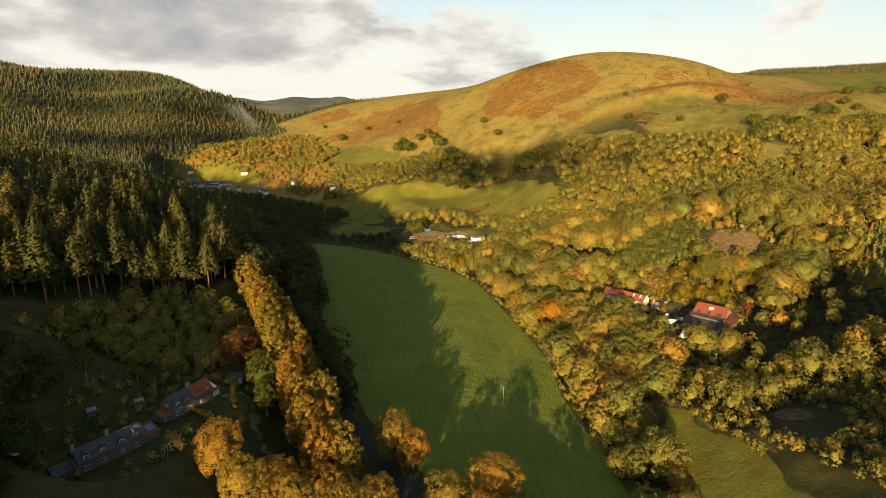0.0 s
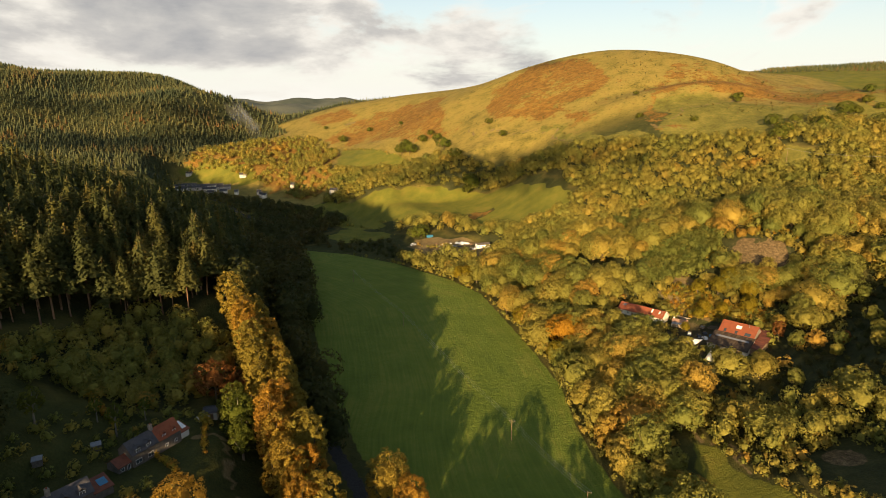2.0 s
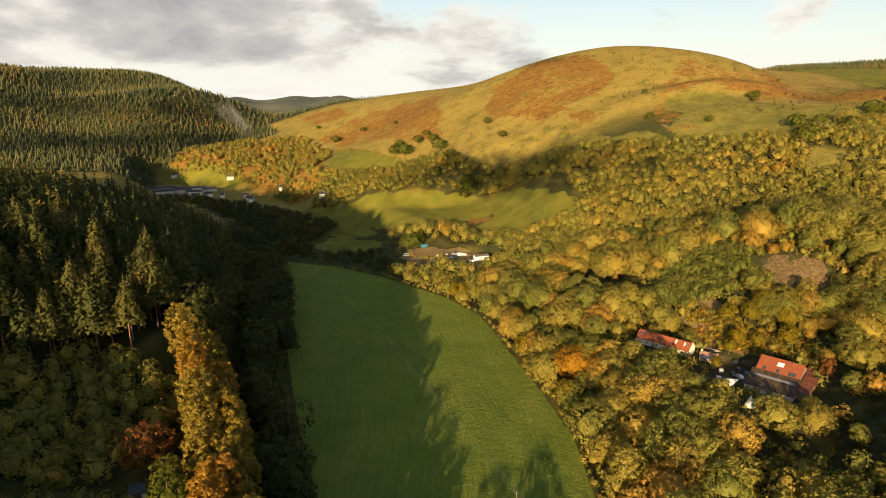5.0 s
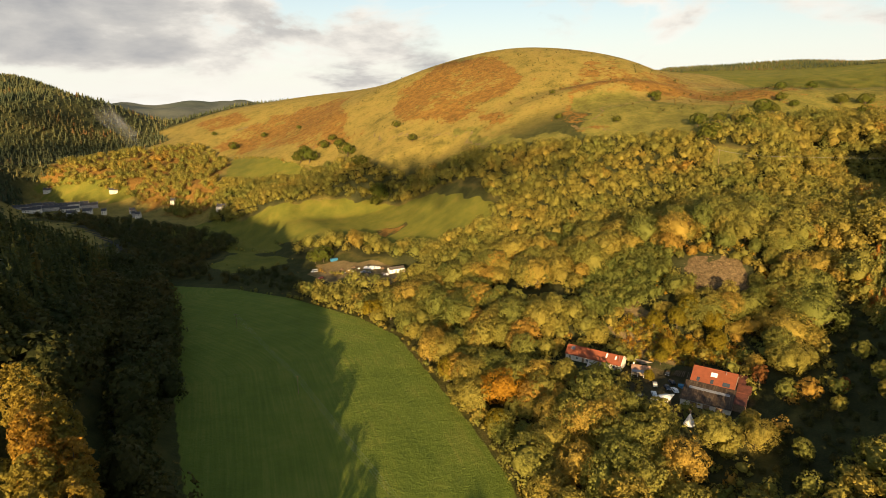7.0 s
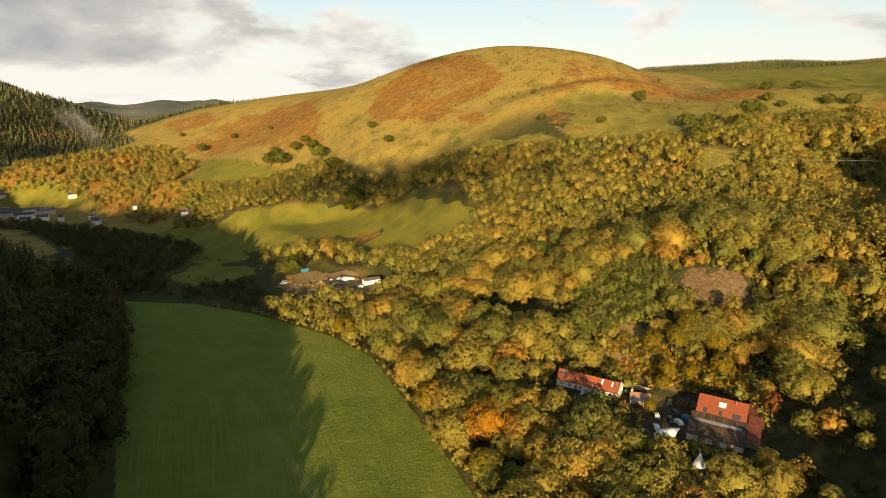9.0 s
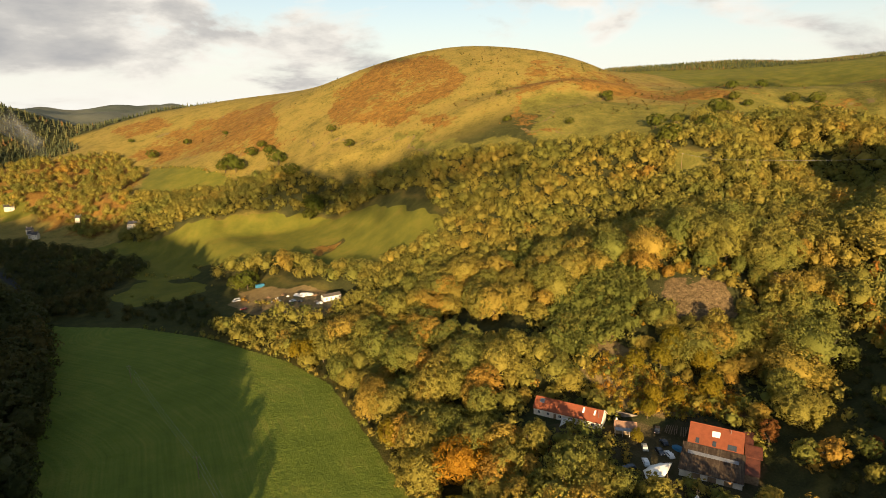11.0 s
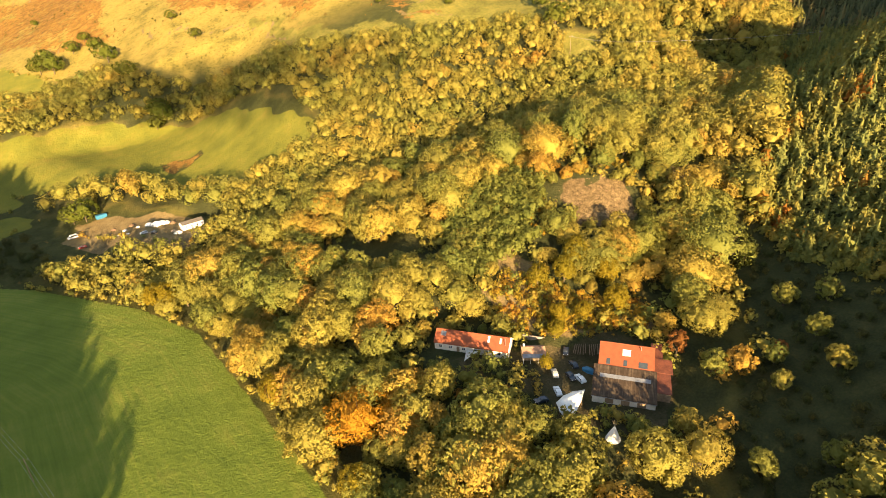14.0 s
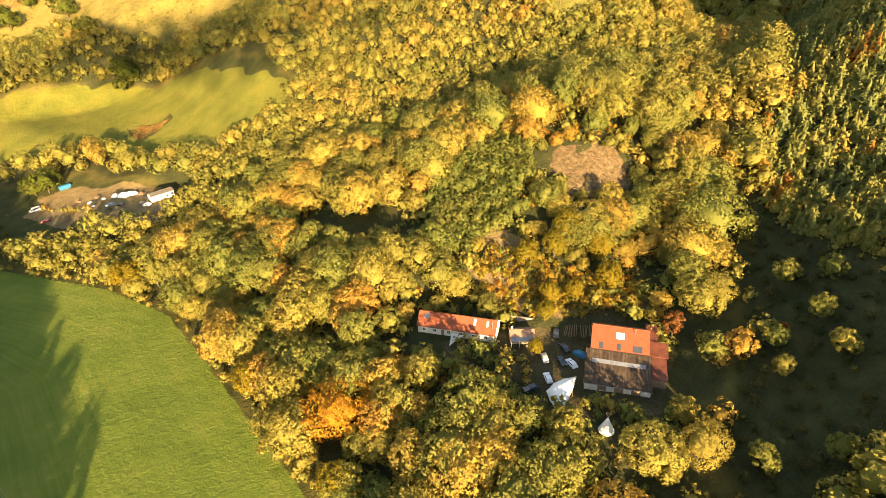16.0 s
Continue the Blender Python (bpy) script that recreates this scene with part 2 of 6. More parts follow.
# level ground under buildings: x, y, radius, height
PADS = [(113, 317, 18, 3.6), (137, 276, 22, 3.6), (122, 288, 14, 3.2), (28, 505, 26, -4.0), (-85, 180, 15, 14.4), (-97, 150, 16, 15.0)]


def smooth(v):
    v = np.clip(v, 0, 1)
    return v * v * (3 - 2 * v)


def line_distance(line, x, y):
    """Distance to a line whose points may carry a half width."""
    best = np.full(np.broadcast(x, y).shape, 1e9)
    for a, b in zip(line[:-1], line[1:]):
        dx, dy = b[0] - a[0], b[1] - a[1]
        u = np.clip(((x - a[0]) * dx + (y - a[1]) * dy) / (dx * dx + dy * dy), 0, 1)
        d = np.hypot(x - a[0] - u * dx, y - a[1] - u * dy)
        if len(a) > 2:
            d = d - (a[2] + u * (b[2] - a[2]))
        best = np.minimum(best, d)
    return best


def weights(xs, x):
    """Smooth interpolation weights of x among the lines xs."""
    xs = np.array(xs, float)
    n = len(xs)
    x = np.clip(x, xs[0], xs[-1])
    i = np.clip(np.searchsorted(xs, x, side="right") - 1, 0, n - 2)
    w = xs[i + 1] - xs[i]
    u = (x - xs[i]) / w
    M = np.zeros((x.size, n))
    at = np.arange(x.size)
    np.add.at(M, (at, i), 2 * u ** 3 - 3 * u ** 2 + 1)
    np.add.at(M, (at, i + 1), -2 * u ** 3 + 3 * u ** 2)
    for j, c in ((i, u ** 3 - 2 * u ** 2 + u), (i + 1, u ** 3 - u ** 2)):
        lo, hi = np.maximum(j - 1, 0), np.minimum(j + 1, n - 1)
        s = c * w / (xs[hi] - xs[lo])
        np.add.at(M, (at, hi), s)
        np.add.at(M, (at, lo), -s)
    return M


def net(xs, ys, table, x, y):
    return np.einsum("ni,nj,ji->n", weights(xs, x), weights(ys, y), np.array(table, float))


def waves(x, y, size, seed):
    """Soft uneven waves between -1 and 1."""
    r = np.random.default_rng(seed)
    s = np.zeros_like(x)
    for k in range(7):
        a, p = r.uniform(0, 2 * np.pi, 2)
        f = 2 * np.pi / (size * r.uniform(0.55, 1.7))
        s += np.sin((x * np.cos(a) + y * np.sin(a)) * f + p + 1.3 * np.sin((x * np.sin(a) - y * np.cos(a)) * f * 0.6 + p * 2))
    return s / 3.2


def ground_height(x, y):
    shape = np.broadcast(x, y).shape
    x, y = (np.broadcast_to(np.asarray(v, float), shape).ravel() for v in (x, y))
    g = net(WIDE_X, WIDE_Y, WIDE, x, y)
    edge = smooth((x + 300) / 60) * smooth((420 - x) / 60) * smooth((y + 120) / 60) * smooth((740 - y) / 60)
    g = g + edge * net(NEAR_X, NEAR_Y, NEAR, x, y)
    for hx, hy, r, hh in HILLS + RIDGES + [(hx, hy, 62, hh) for hx, hy, hh in HILL_FACE] + [(hx, hy, 36, hh) for hx, hy, hh in HILL_FOLD]:
        g = g + hh * np.exp(-((x - hx) ** 2 + (y - hy) ** 2) / (2 * r * r))
    out = smooth((np.hypot(x, y - 600) - 1900) / 1200)
    g = g * (1 - out) + out * (165 + 32 * waves(x, y, 1500, 5))
    off = smooth(line_distance(FLOOR, x, y) / BANK)
    z = FLOOR_Z + off * np.maximum(g, 0)
    z = z + off * (0.7 * waves(x, y, 46, 3) * (1 - 0.95 * smooth((y - 470) / 60)) + 1.3 * waves(x, y, 190, 4) * smooth((y - 520) / 200))
    z = z + 15 * waves(x, y, 300, 6) * smooth((y - 1050) / 200) * smooth((-470 - x) / 150)
    for px, py, r, pz in PADS:
        k = 1 - smooth((np.hypot(x - px, y - py) - r) / 10)
        z = z * (1 - k) + pz * k
    return z.reshape(shape)


def height(x, y):
    return float(ground_height(np.array([float(x)]), np.array([float(y)]))[0])


def inside(poly, x, y):
    r = np.zeros(x.shape, bool)
    for (ax, ay), (bx, by) in zip(poly, poly[1:] + poly[:1]):
        if ay == by:
            continue
        r ^= ((ay > y) != (by > y)) & (x < (bx - ax) * (y - ay) / (by - ay) + ax)
    return r


def within(poly, x, y, soft=3.0):
    """1 inside the outline, 0 outside it, with a soft edge."""
    d = line_distance(poly + poly[:1], x, y)
    return smooth(0.5 + np.where(inside(poly, x, y), d, -d) / (2 * soft))


# outlines in plan
FIELD = [(68, 120), (63, 188), (59, 210), (57, 231), (58, 266), (52, 304), (42, 352), (31, 402), (11, 435), (-34, 482), (-78, 513), (-123, 529), (-143, 543), (-108, 462), (-91, 403), (-70, 332), (-54, 281), (-40, 243), (-28, 213), (-14, 190), (13, 150), (30, 118)]
UPPER_FIELD = [(-135, 753), (-99, 724), (-49, 709), (-26, 714), (34, 698), (87, 646), (128, 542), (119, 527), (97, 531), (80, 515), (44, 555), (-2, 602), (-33, 619), (-67, 644)]
BANK_FIELD = [(-148, 840), (-160, 1003), (-76, 877), (-26, 804), (-54, 809), (-105, 827)]
VILLAGE_MEADOW = [(-493, 1091), (-437, 1049), (-321, 994), (-278, 945), (-307, 945), (-410, 989)]
HOUSE_MEADOW = [(-222, 766), (-141, 773), (-97, 706), (-54, 622), (-83, 615), (-170, 684)]
DAMP_MEADOW = [(-111, 586), (-94, 622), (-42, 594), (-58, 566), (-92, 556)]
SIDE_MEADOW = [(94, 217), (100, 208), (104, 189), (106, 174), (107, 162), (107, 130), (84, 130), (84, 177), (90, 196), (91, 209)]
SHED_YARD = [(-28, 541), (-14, 567), (-5, 563), (18, 540), (38, 530), (50, 514), (52, 493), (38, 480), (24, 481), (7, 490), (-14, 524)]
FARM_YARD = [(99, 318), (122, 309), (136, 309), (140, 302), (150, 304), (161, 286), (160, 276), (151, 264), (140, 260), (128, 264), (118, 277), (116, 292), (118, 300), (104, 311)]
HOUSE_FRONT = [(94, 320), (103, 334), (128, 314), (119, 300), (103, 305)]
TIPI_GAP = [(107, 233), (116, 262), (120, 268), (130, 269), (130, 257), (119, 233)]
NOTCH_WOOD = [(-440, 1062), (-462, 1112), (-352, 1132), (-300, 1200), (-350, 1300), (-560, 1310), (-490, 1060)]
SCREE = [(176, 360), (183, 364), (192, 368), (199, 359), (207, 350), (208, 341), (202, 338), (197, 333), (190, 341), (184, 340), (181, 349)]
SCREE_LOW = [(140, 350), (149, 357), (153, 351), (150, 334), (140, 338)]
LEDGE = [(129, 337), (143, 343), (153, 334), (159, 319), (179, 307), (166, 291), (146, 303), (132, 318), (127, 331)]
YARD_FRONT = [(103, 325), (112, 316), (122, 307), (124, 296), (118, 281), (110, 284), (107, 298), (102, 308), (97, 319)]
SCREE_EAST = [(220, 345), (231, 346), (244, 342), (242, 337), (227, 336), (218, 333), (217, 338)]
GAP = [(89, 427), (103, 404), (118, 389), (128, 366), (122, 363), (101, 378), (86, 400)]
YOUNG_BLOCK = [(138, 384), (152, 389), (177, 389), (182, 378), (177, 363), (165, 356), (160, 346), (152, 344), (141, 349), (131, 341), (126, 356), (130, 370)]
BARN_SIDE = [(165, 282), (179, 279), (180, 265), (157, 250), (146, 259)]
QUARRY = [(120, 168), (120, 190), (139, 193), (142, 172), (130, 156), (122, 158)]
MAPLE_PLACE = [(59, 309), (64, 320), (74, 318), (79, 308), (72, 298), (62, 299)]
HILL_GAP = [(294, 506), (307, 487), (297, 468), (274, 464), (273, 484)]
DARK_WOOD = [(-160, 176), (-132, 180), (-124, 172), (-121, 157), (-106, 129), (-98, 112), (-110, 90), (-205, 90), (-172, 150)]
GULLY_FLOOR = [(126, 237), (141, 239), (150, 257), (161, 255), (175, 266), (191, 281), (207, 298), (236, 322), (222, 284), (212, 250), (200, 222), (130, 222)]
# grove out of view, added to throw tree shadows on the field
SHADE_GROVE = [(-30, 60), (-16, 104), (18, 110), (46, 111), (56, 95), (50, 55)]
GARDEN = [(-70, 160), (-72, 200), (-95, 205), (-118, 190), (-125, 150), (-110, 130), (-80, 135)]
CLEARING = [(-90, 205), (-118, 200), (-152, 196), (-140, 237), (-125, 257), (-108, 262), (-88, 255), (-80, 225)]
WOOD = [(66, 120), (64, 188), (61, 231), (62, 266), (56, 304), (45, 352), (34, 402), (14, 438), (-32, 486), (-36, 500), (0, 490), (38, 475), (50, 500), (70, 512), (97, 531), (119, 527), (130, 542), (122, 600), (90, 650), (64, 704), (94, 695), (130, 662), (171, 607), (201, 585), (263, 551), (300, 527), (355, 520), (420, 478), (340, 392), (255, 336), (232, 324), (206, 297), (190, 280), (174, 265), (160, 254), (148, 257), (141, 250), (140, 238), (125, 236), (100, 224), (84, 206), (80, 160), (76, 120)]
BELT = [(-150, 772), (-112, 731), (-84, 722), (-49, 710), (-26, 715), (32, 699), (56, 678), (84, 650), (100, 690), (59, 715), (24, 745), (0, 800), (-29, 800), (-54, 809), (-105, 827), (-148, 845)]
SPUR_WOOD = [(-152, 800), (-152, 850), (-168, 1000), (-235, 1120), (-352, 1130), (-460, 1110), (-445, 1046), (-350, 985), (-285, 938), (-250, 890), (-190, 815)]
SOUTH_WOOD = [(-84, 72), (-95, 112), (-118, 127), (-140, 116), (-140, 75), (-110, 50)]
SHED_TREES = [(-34, 612), (0, 602), (44, 557), (82, 520), (66, 503), (30, 538), (-12, 578), (-40, 598)]
SCRUB = [(-150, 560), (-78, 521), (-36, 492), (-20, 510), (-50, 560), (-105, 552), (-118, 590), (-150, 640), (-190, 640)]
PLANTATION = [(222, 284), (228, 300), (262, 328), (345, 384), (425, 440), (500, 440), (520, 300), (350, 100), (200, 100), (190, 190), (222, 240)]
FOREST = [(-110, 268), (-125, 259), (-142, 238), (-165, 200), (-195, 150), (-240, 90), (-430, 100), (-430, 420), (-330, 545), (-250, 590), (-200, 590), (-172, 560), (-148, 470), (-116, 345), (-106, 295)]
GULLY_SIDE = [(113, 165), (110, 188), (105, 206), (99, 222), (126, 237), (141, 239), (150, 257), (161, 255), (175, 266), (191, 281), (207, 298), (236, 322), (240, 280), (215, 225), (180, 180), (150, 120), (120, 120)]
FOREST_WEST = [(-430, 60), (-430, 420), (-330, 545), (-300, 600), (-420, 640), (-650, 560), (-750, 300), (-700, 60)]
FAR_HEAD = [(-640, 1270), (-430, 1250), (-330, 1330), (-160, 1430), (60, 1580), (60, 2450), (-900, 2450), (-640, 1900)]
ROADSIDE = [(-104, 290), (-116, 345), (-146, 470), (-170, 560), (-150, 560), (-136, 470), (-103, 345), (-88, 285)]
VERGE = [(-84, 340), (-70, 332), (-91, 403), (-108, 462), (-143, 543), (-156, 560), (-124, 446), (-91, 338), (-66, 262), (-40, 205), (-34, 208), (-62, 282)]
FAR_FOREST = [(-480, 1050), (-560, 1300), (-610, 1500), (-640, 1780), (-1150, 1780), (-1350, 1250), (-1200, 860), (-700, 860), (-560, 840), (-440, 880), (-425, 930)]
FAR_RIDGE = [(640, 1230), (900, 1010), (1150, 820), (1500, 600), (1700, 1200), (900, 1600)]
SHADE_HILL = [(430, 440), (480, 462), (505, 490), (550, 530), (590, 560), (660, 610), (760, 640), (900, 400), (700, 150), (520, 300)]
GULLY_WOOD = [(255, 336), (236, 318), (228, 298), (246, 308), (264, 326), (300, 352), (345, 384), (425, 440), (480, 462), (500, 490), (505, 545), (470, 575), (400, 564), (340, 542), (322, 526), (355, 520), (420, 478), (340, 392)]
VALLEY_SHADE = [(-143, 545), (-190, 640), (-290, 790), (-390, 872), (-320, 856), (-235, 795), (-165, 740), (-125, 700), (-100, 655), (-112, 620), (-118, 590), (-105, 556)]
ROAD = [(40, 80), (8, 140), (-16, 176), (-42, 222), (-68, 270), (-93, 335), (-112, 392), (-128, 446), (-150, 530), (-190, 640), (-290, 790), (-370, 905)]

RUST_PATCH = [(33, 614), (43, 623), (65, 621), (64, 613), (48, 601), (38, 597)]
BRACKEN_WEST = [(88, 953), (116, 939), (171, 993), (205, 916), (225, 856), (218, 784), (196, 758), (168, 752), (146, 763), (137, 742), (108, 767), (75, 810), (71, 869), (86, 908)]
BRACKEN_SPUR = [(14, 1129), (-48, 1127), (-112, 1156), (-194, 1142), (-207, 1097), (-134, 1003), (-37, 880), (29, 828), (13, 894), (8, 985)]
BRACKEN_EAST = [(246, 698), (267, 758), (306, 788), (339, 768), (402, 768), (436, 705), (449, 626), (437, 608), (400, 650), (354, 670), (298, 678)]
BRACKEN_DROP = [(258, 739), (250, 685), (241, 637), (220, 602), (221, 624), (233, 678)]
BRACKEN_SMALL = [[(222, 609), (253, 589), (250, 578), (217, 595)], [(166, 741), (180, 697), (178, 677), (161, 690), (156, 722)], [(-354, 1011), (-294, 1009), (-324, 977), (-363, 999)], [(33, 597), (72, 616), (60, 607), (42, 583)], [(-289, 1268), (-192, 1260), (-151, 1184), (-230, 1182)]]
BRACKEN = [BRACKEN_WEST, BRACKEN_SPUR, BRACKEN_EAST, BRACKEN_DROP, SPUR_WOOD] + BRACKEN_SMALL
GREEN_SLOPE = [(242, 686), (295, 670), (348, 611), (435, 606), (520, 600), (600, 560), (420, 545), (297, 520), (248, 560), (219, 587), (241, 637)]
GREEN_FOOT = [(122, 746), (159, 683), (166, 644), (193, 622), (214, 593), (207, 572), (145, 647), (118, 725)]
TRACKS = [[(-75, 184), (-67, 190), (-64, 178), (-52, 160)], [(233, 618), (258, 632), (285, 648), (316, 655), (379, 662)], [(40, 818), (78, 768), (113, 733), (150, 657)], [(-194, 1142), (-111, 1149), (-27, 1106)], [(-146, 1021), (-54, 905), (3, 858)], [(220, 611), (234, 592), (248, 579)], [(323, 518), (400, 566), (458, 586), (508, 580), (551, 563)], [(98, 217), (104, 208), (108, 189), (110, 174), (111, 162)]]


# ---- mesh helpers ----
def quick_mesh(name, verts, faces, per, mats=(), attrs=None, smooth_shade=False, normals=None):
    """A mesh from arrays; faces holds per corners each; foliage may carry soft normals."""
    me = bpy.data.meshes.new(name)
    verts, faces = np.asarray(verts, np.float32), np.asarray(faces, np.int32)
    me.vertices.add(len(verts))
    me.vertices.foreach_set("co", verts.ravel())
    me.loops.add(faces.size)
    me.loops.foreach_set("vertex_index", faces.ravel())
    me.polygons.add(len(faces))
    me.polygons.foreach_set("loop_start", np.arange(0, faces.size, per, dtype=np.int32))
    me.update(calc_edges=True)
    for key, values in (attrs or {}).items():
        me.attributes.new(key, "FLOAT", "POINT").data.foreach_set("value", np.asarray(values, np.float32))
    for m in mats:
        me.materials.append(m)
    if normals is not None:
        me.attributes.new("custom_normal", "FLOAT_VECTOR", "POINT").data.foreach_set("vector", np.asarray(normals, np.float32).ravel())
    if smooth_shade or normals is not None:
        me.polygons.foreach_set("use_smooth", np.ones(len(faces), bool))
    return me


def part(name, bm, material, parent, label=""):
    """Links a bmesh as one mesh object under a thing or a part."""
    me = bpy.data.meshes.new(name)
    bm.to_mesh(me)
    bm.free()
    me.materials.append(material)
    ob = new(name, me)
    ob.parent = parent
    if label:
        ob["label"] = label
    return ob


def root(name, m, label, category, group="", kind=""):
    ob = new(name)
    ob.matrix_basis = m
    ob.empty_display_size = 0.5
    return tagged(ob, label, category, group, kind)


# ---- ground: one sheet to the horizon ----
def graded(lo, hi, fine_lo, fine_hi, step, grow):
    a = list(np.arange(fine_lo, fine_hi + step / 2, step))
    s = step
    while a[-1] < hi:
        s = min(s * grow, 150)
        a.append(a[-1] + s)
    s = step
    while a[0] > lo:
        s = min(s * grow, 150)
        a.insert(0, a[0] - s)
    return np.array(a)


def ground_material():
    n = Nodes("ground", 0.95, 0.1)
    p = n.place()
    big, mid, fine = n.noise(0.02, 5), n.noise(0.16, 5), n.noise(1.6, 4)
    blend = n.math("ADD", n.math("MULTIPLY", mid, 0.55), n.math("MULTIPLY", fine, 0.45))
    # ground under trees: near-black, the canopy's shade is put into the colour
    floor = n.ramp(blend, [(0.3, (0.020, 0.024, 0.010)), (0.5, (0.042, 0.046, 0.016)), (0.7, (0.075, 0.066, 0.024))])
    grass = n.ramp(n.math("ADD", n.math("MULTIPLY", n.noise(0.055, 6, 0.65), 0.6), n.math("MULTIPLY", n.noise(0.5, 5, 0.7), 0.4)), [(0.36, (0.108, 0.094, 0.022)), (0.45, (0.192, 0.154, 0.034)), (0.55, (0.268, 0.204, 0.049)), (0.66, (0.200, 0.136, 0.036))])
    rust = n.ramp(n.math("ADD", n.math("MULTIPLY", n.noise(0.12, 6, 0.7), 0.5), n.math("MULTIPLY", n.noise(0.9, 4, 0.7), 0.5)), [(0.36, (0.075, 0.045, 0.012)), (0.48, (0.175, 0.092, 0.020)), (0.62, (0.290, 0.170, 0.034))])
    # the mown field, with faint lines of the mower that follow its edge
    lines = n.node("ShaderNodeCombineXYZ")
    n.link(n.attr("edge"), lines.inputs[0])
    sx = n.node("ShaderNodeSeparateXYZ")
    n.link(p, sx.inputs[0])
    n.link(n.math("MULTIPLY", sx.outputs[1], 0.035), lines.inputs[1])
    streak = n.noise(0.75, 3, 0.6, lines.outputs[0])
    lush = n.ramp(n.math("ADD", n.math("MULTIPLY", streak, 0.42), n.math("MULTIPLY", n.noise(0.05, 7, 0.66), 0.58)), [(0.34, (0.092, 0.130, 0.019)), (0.50, (0.126, 0.166, 0.024)), (0.66, (0.182, 0.198, 0.035))])
    pasture = n.ramp(n.noise(0.06, 6, 0.65), [(0.32, (0.105, 0.115, 0.018)), (0.55, (0.155, 0.150, 0.022)), (0.72, (0.20, 0.165, 0.030))])
    earth = n.ramp(blend, [(0.3, (0.11, 0.078, 0.034)), (0.55, (0.20, 0.148, 0.066)), (0.75, (0.28, 0.210, 0.105))])
    rock = n.ramp(n.math("ADD", n.math("MULTIPLY", n.noise(0.5, 6, 0.7), 0.5), n.math("MULTIPLY", n.noise(3.0, 4, 0.7), 0.5)), [(0.38, (0.045, 0.031, 0.014)), (0.5, (0.120, 0.085, 0.040)), (0.62, (0.26, 0.185, 0.095))])
    yard = n.ramp(blend, [(0.3, (0.034, 0.036, 0.012)), (0.52, (0.068, 0.056, 0.026)), (0.75, (0.14, 0.105, 0.055))])
    tar = n.ramp(fine, [(0.3, (0.034, 0.034, 0.034)), (0.7, (0.052, 0.050, 0.047))])
    # low valley grass, darkened to carry the shade that lies there
    rough = n.ramp(blend, [(0.32, (0.028, 0.034, 0.011)), (0.52, (0.052, 0.056, 0.015)), (0.72, (0.090, 0.078, 0.024))])
    turf = n.ramp(n.math("ADD", n.math("MULTIPLY", n.noise(0.07, 6, 0.7), 0.6), n.math("MULTIPLY", n.noise(0.6, 4, 0.7), 0.4)), [(0.36, (0.090, 0.084, 0.019)), (0.50, (0.150, 0.140, 0.028)), (0.64, (0.245, 0.200, 0.046))])
    c = n.mix(n.attr("open_grass"), floor, n.mix(n.attr("shade_dark"), grass, rough))

    def patchy(name, spread=0.75):
        return n.ramp(n.math("ADD", n.attr(name), n.math("MULTIPLY", n.math("SUBTRACT", n.noise(0.11, 6, 0.7), 0.5), spread)), [(0.42, 0.0), (0.58, 1.0)])
    mottle = n.math("ADD", n.math("MULTIPLY", n.noise(0.03, 8, 0.74), 0.5), n.math("MULTIPLY", n.noise(0.15, 8, 0.76), 0.5))
    c = n.mix(patchy("turf", 1.1), c, turf)
    c = n.mix(n.ramp(n.math("ADD", n.attr("bracken"), n.math("MULTIPLY", n.math("SUBTRACT", mottle, 0.5), 3.6)), [(0.42, 0.0), (0.58, 1.0)]), c, rust)
    c = n.mix(n.math("MULTIPLY", n.math("SUBTRACT", n.attr("open_grass"), n.attr("shade_dark")), n.ramp(n.noise(0.30, 6, 0.75), [(0.55, 0.0), (0.66, 0.85)])), c, (0.055, 0.058, 0.012))
    c = n.mix(patchy("pasture", 0.3), c, pasture)
    # farthest hills greyed: distance haze is put into the ground colour
    c = n.mix(n.attr("far_haze"), c, n.ramp(n.noise(0.004, 5, 0.6), [(0.35, (0.080, 0.095, 0.072)), (0.65, (0.150, 0.155, 0.115))]))
    c = n.mix(patchy("field", 0.15), c, lush)
    c = n.mix(patchy("earth", 0.9), c, earth)
    c = n.mix(patchy("scree", 0.5), c, rock)
    c = n.mix(patchy("yard", 0.5), c, yard)
    c = n.mix(n.ramp(n.attr("road"), [(0.45, 0.0), (0.55, 1.0)]), c, tar)
    n.bump(n.math("ADD", n.math("MULTIPLY", n.noise(0.30, 7, 0.72), 1.0), n.math("MULTIPLY", fine, 0.3)), 0.75, 1.4)
    return n.colour(c)


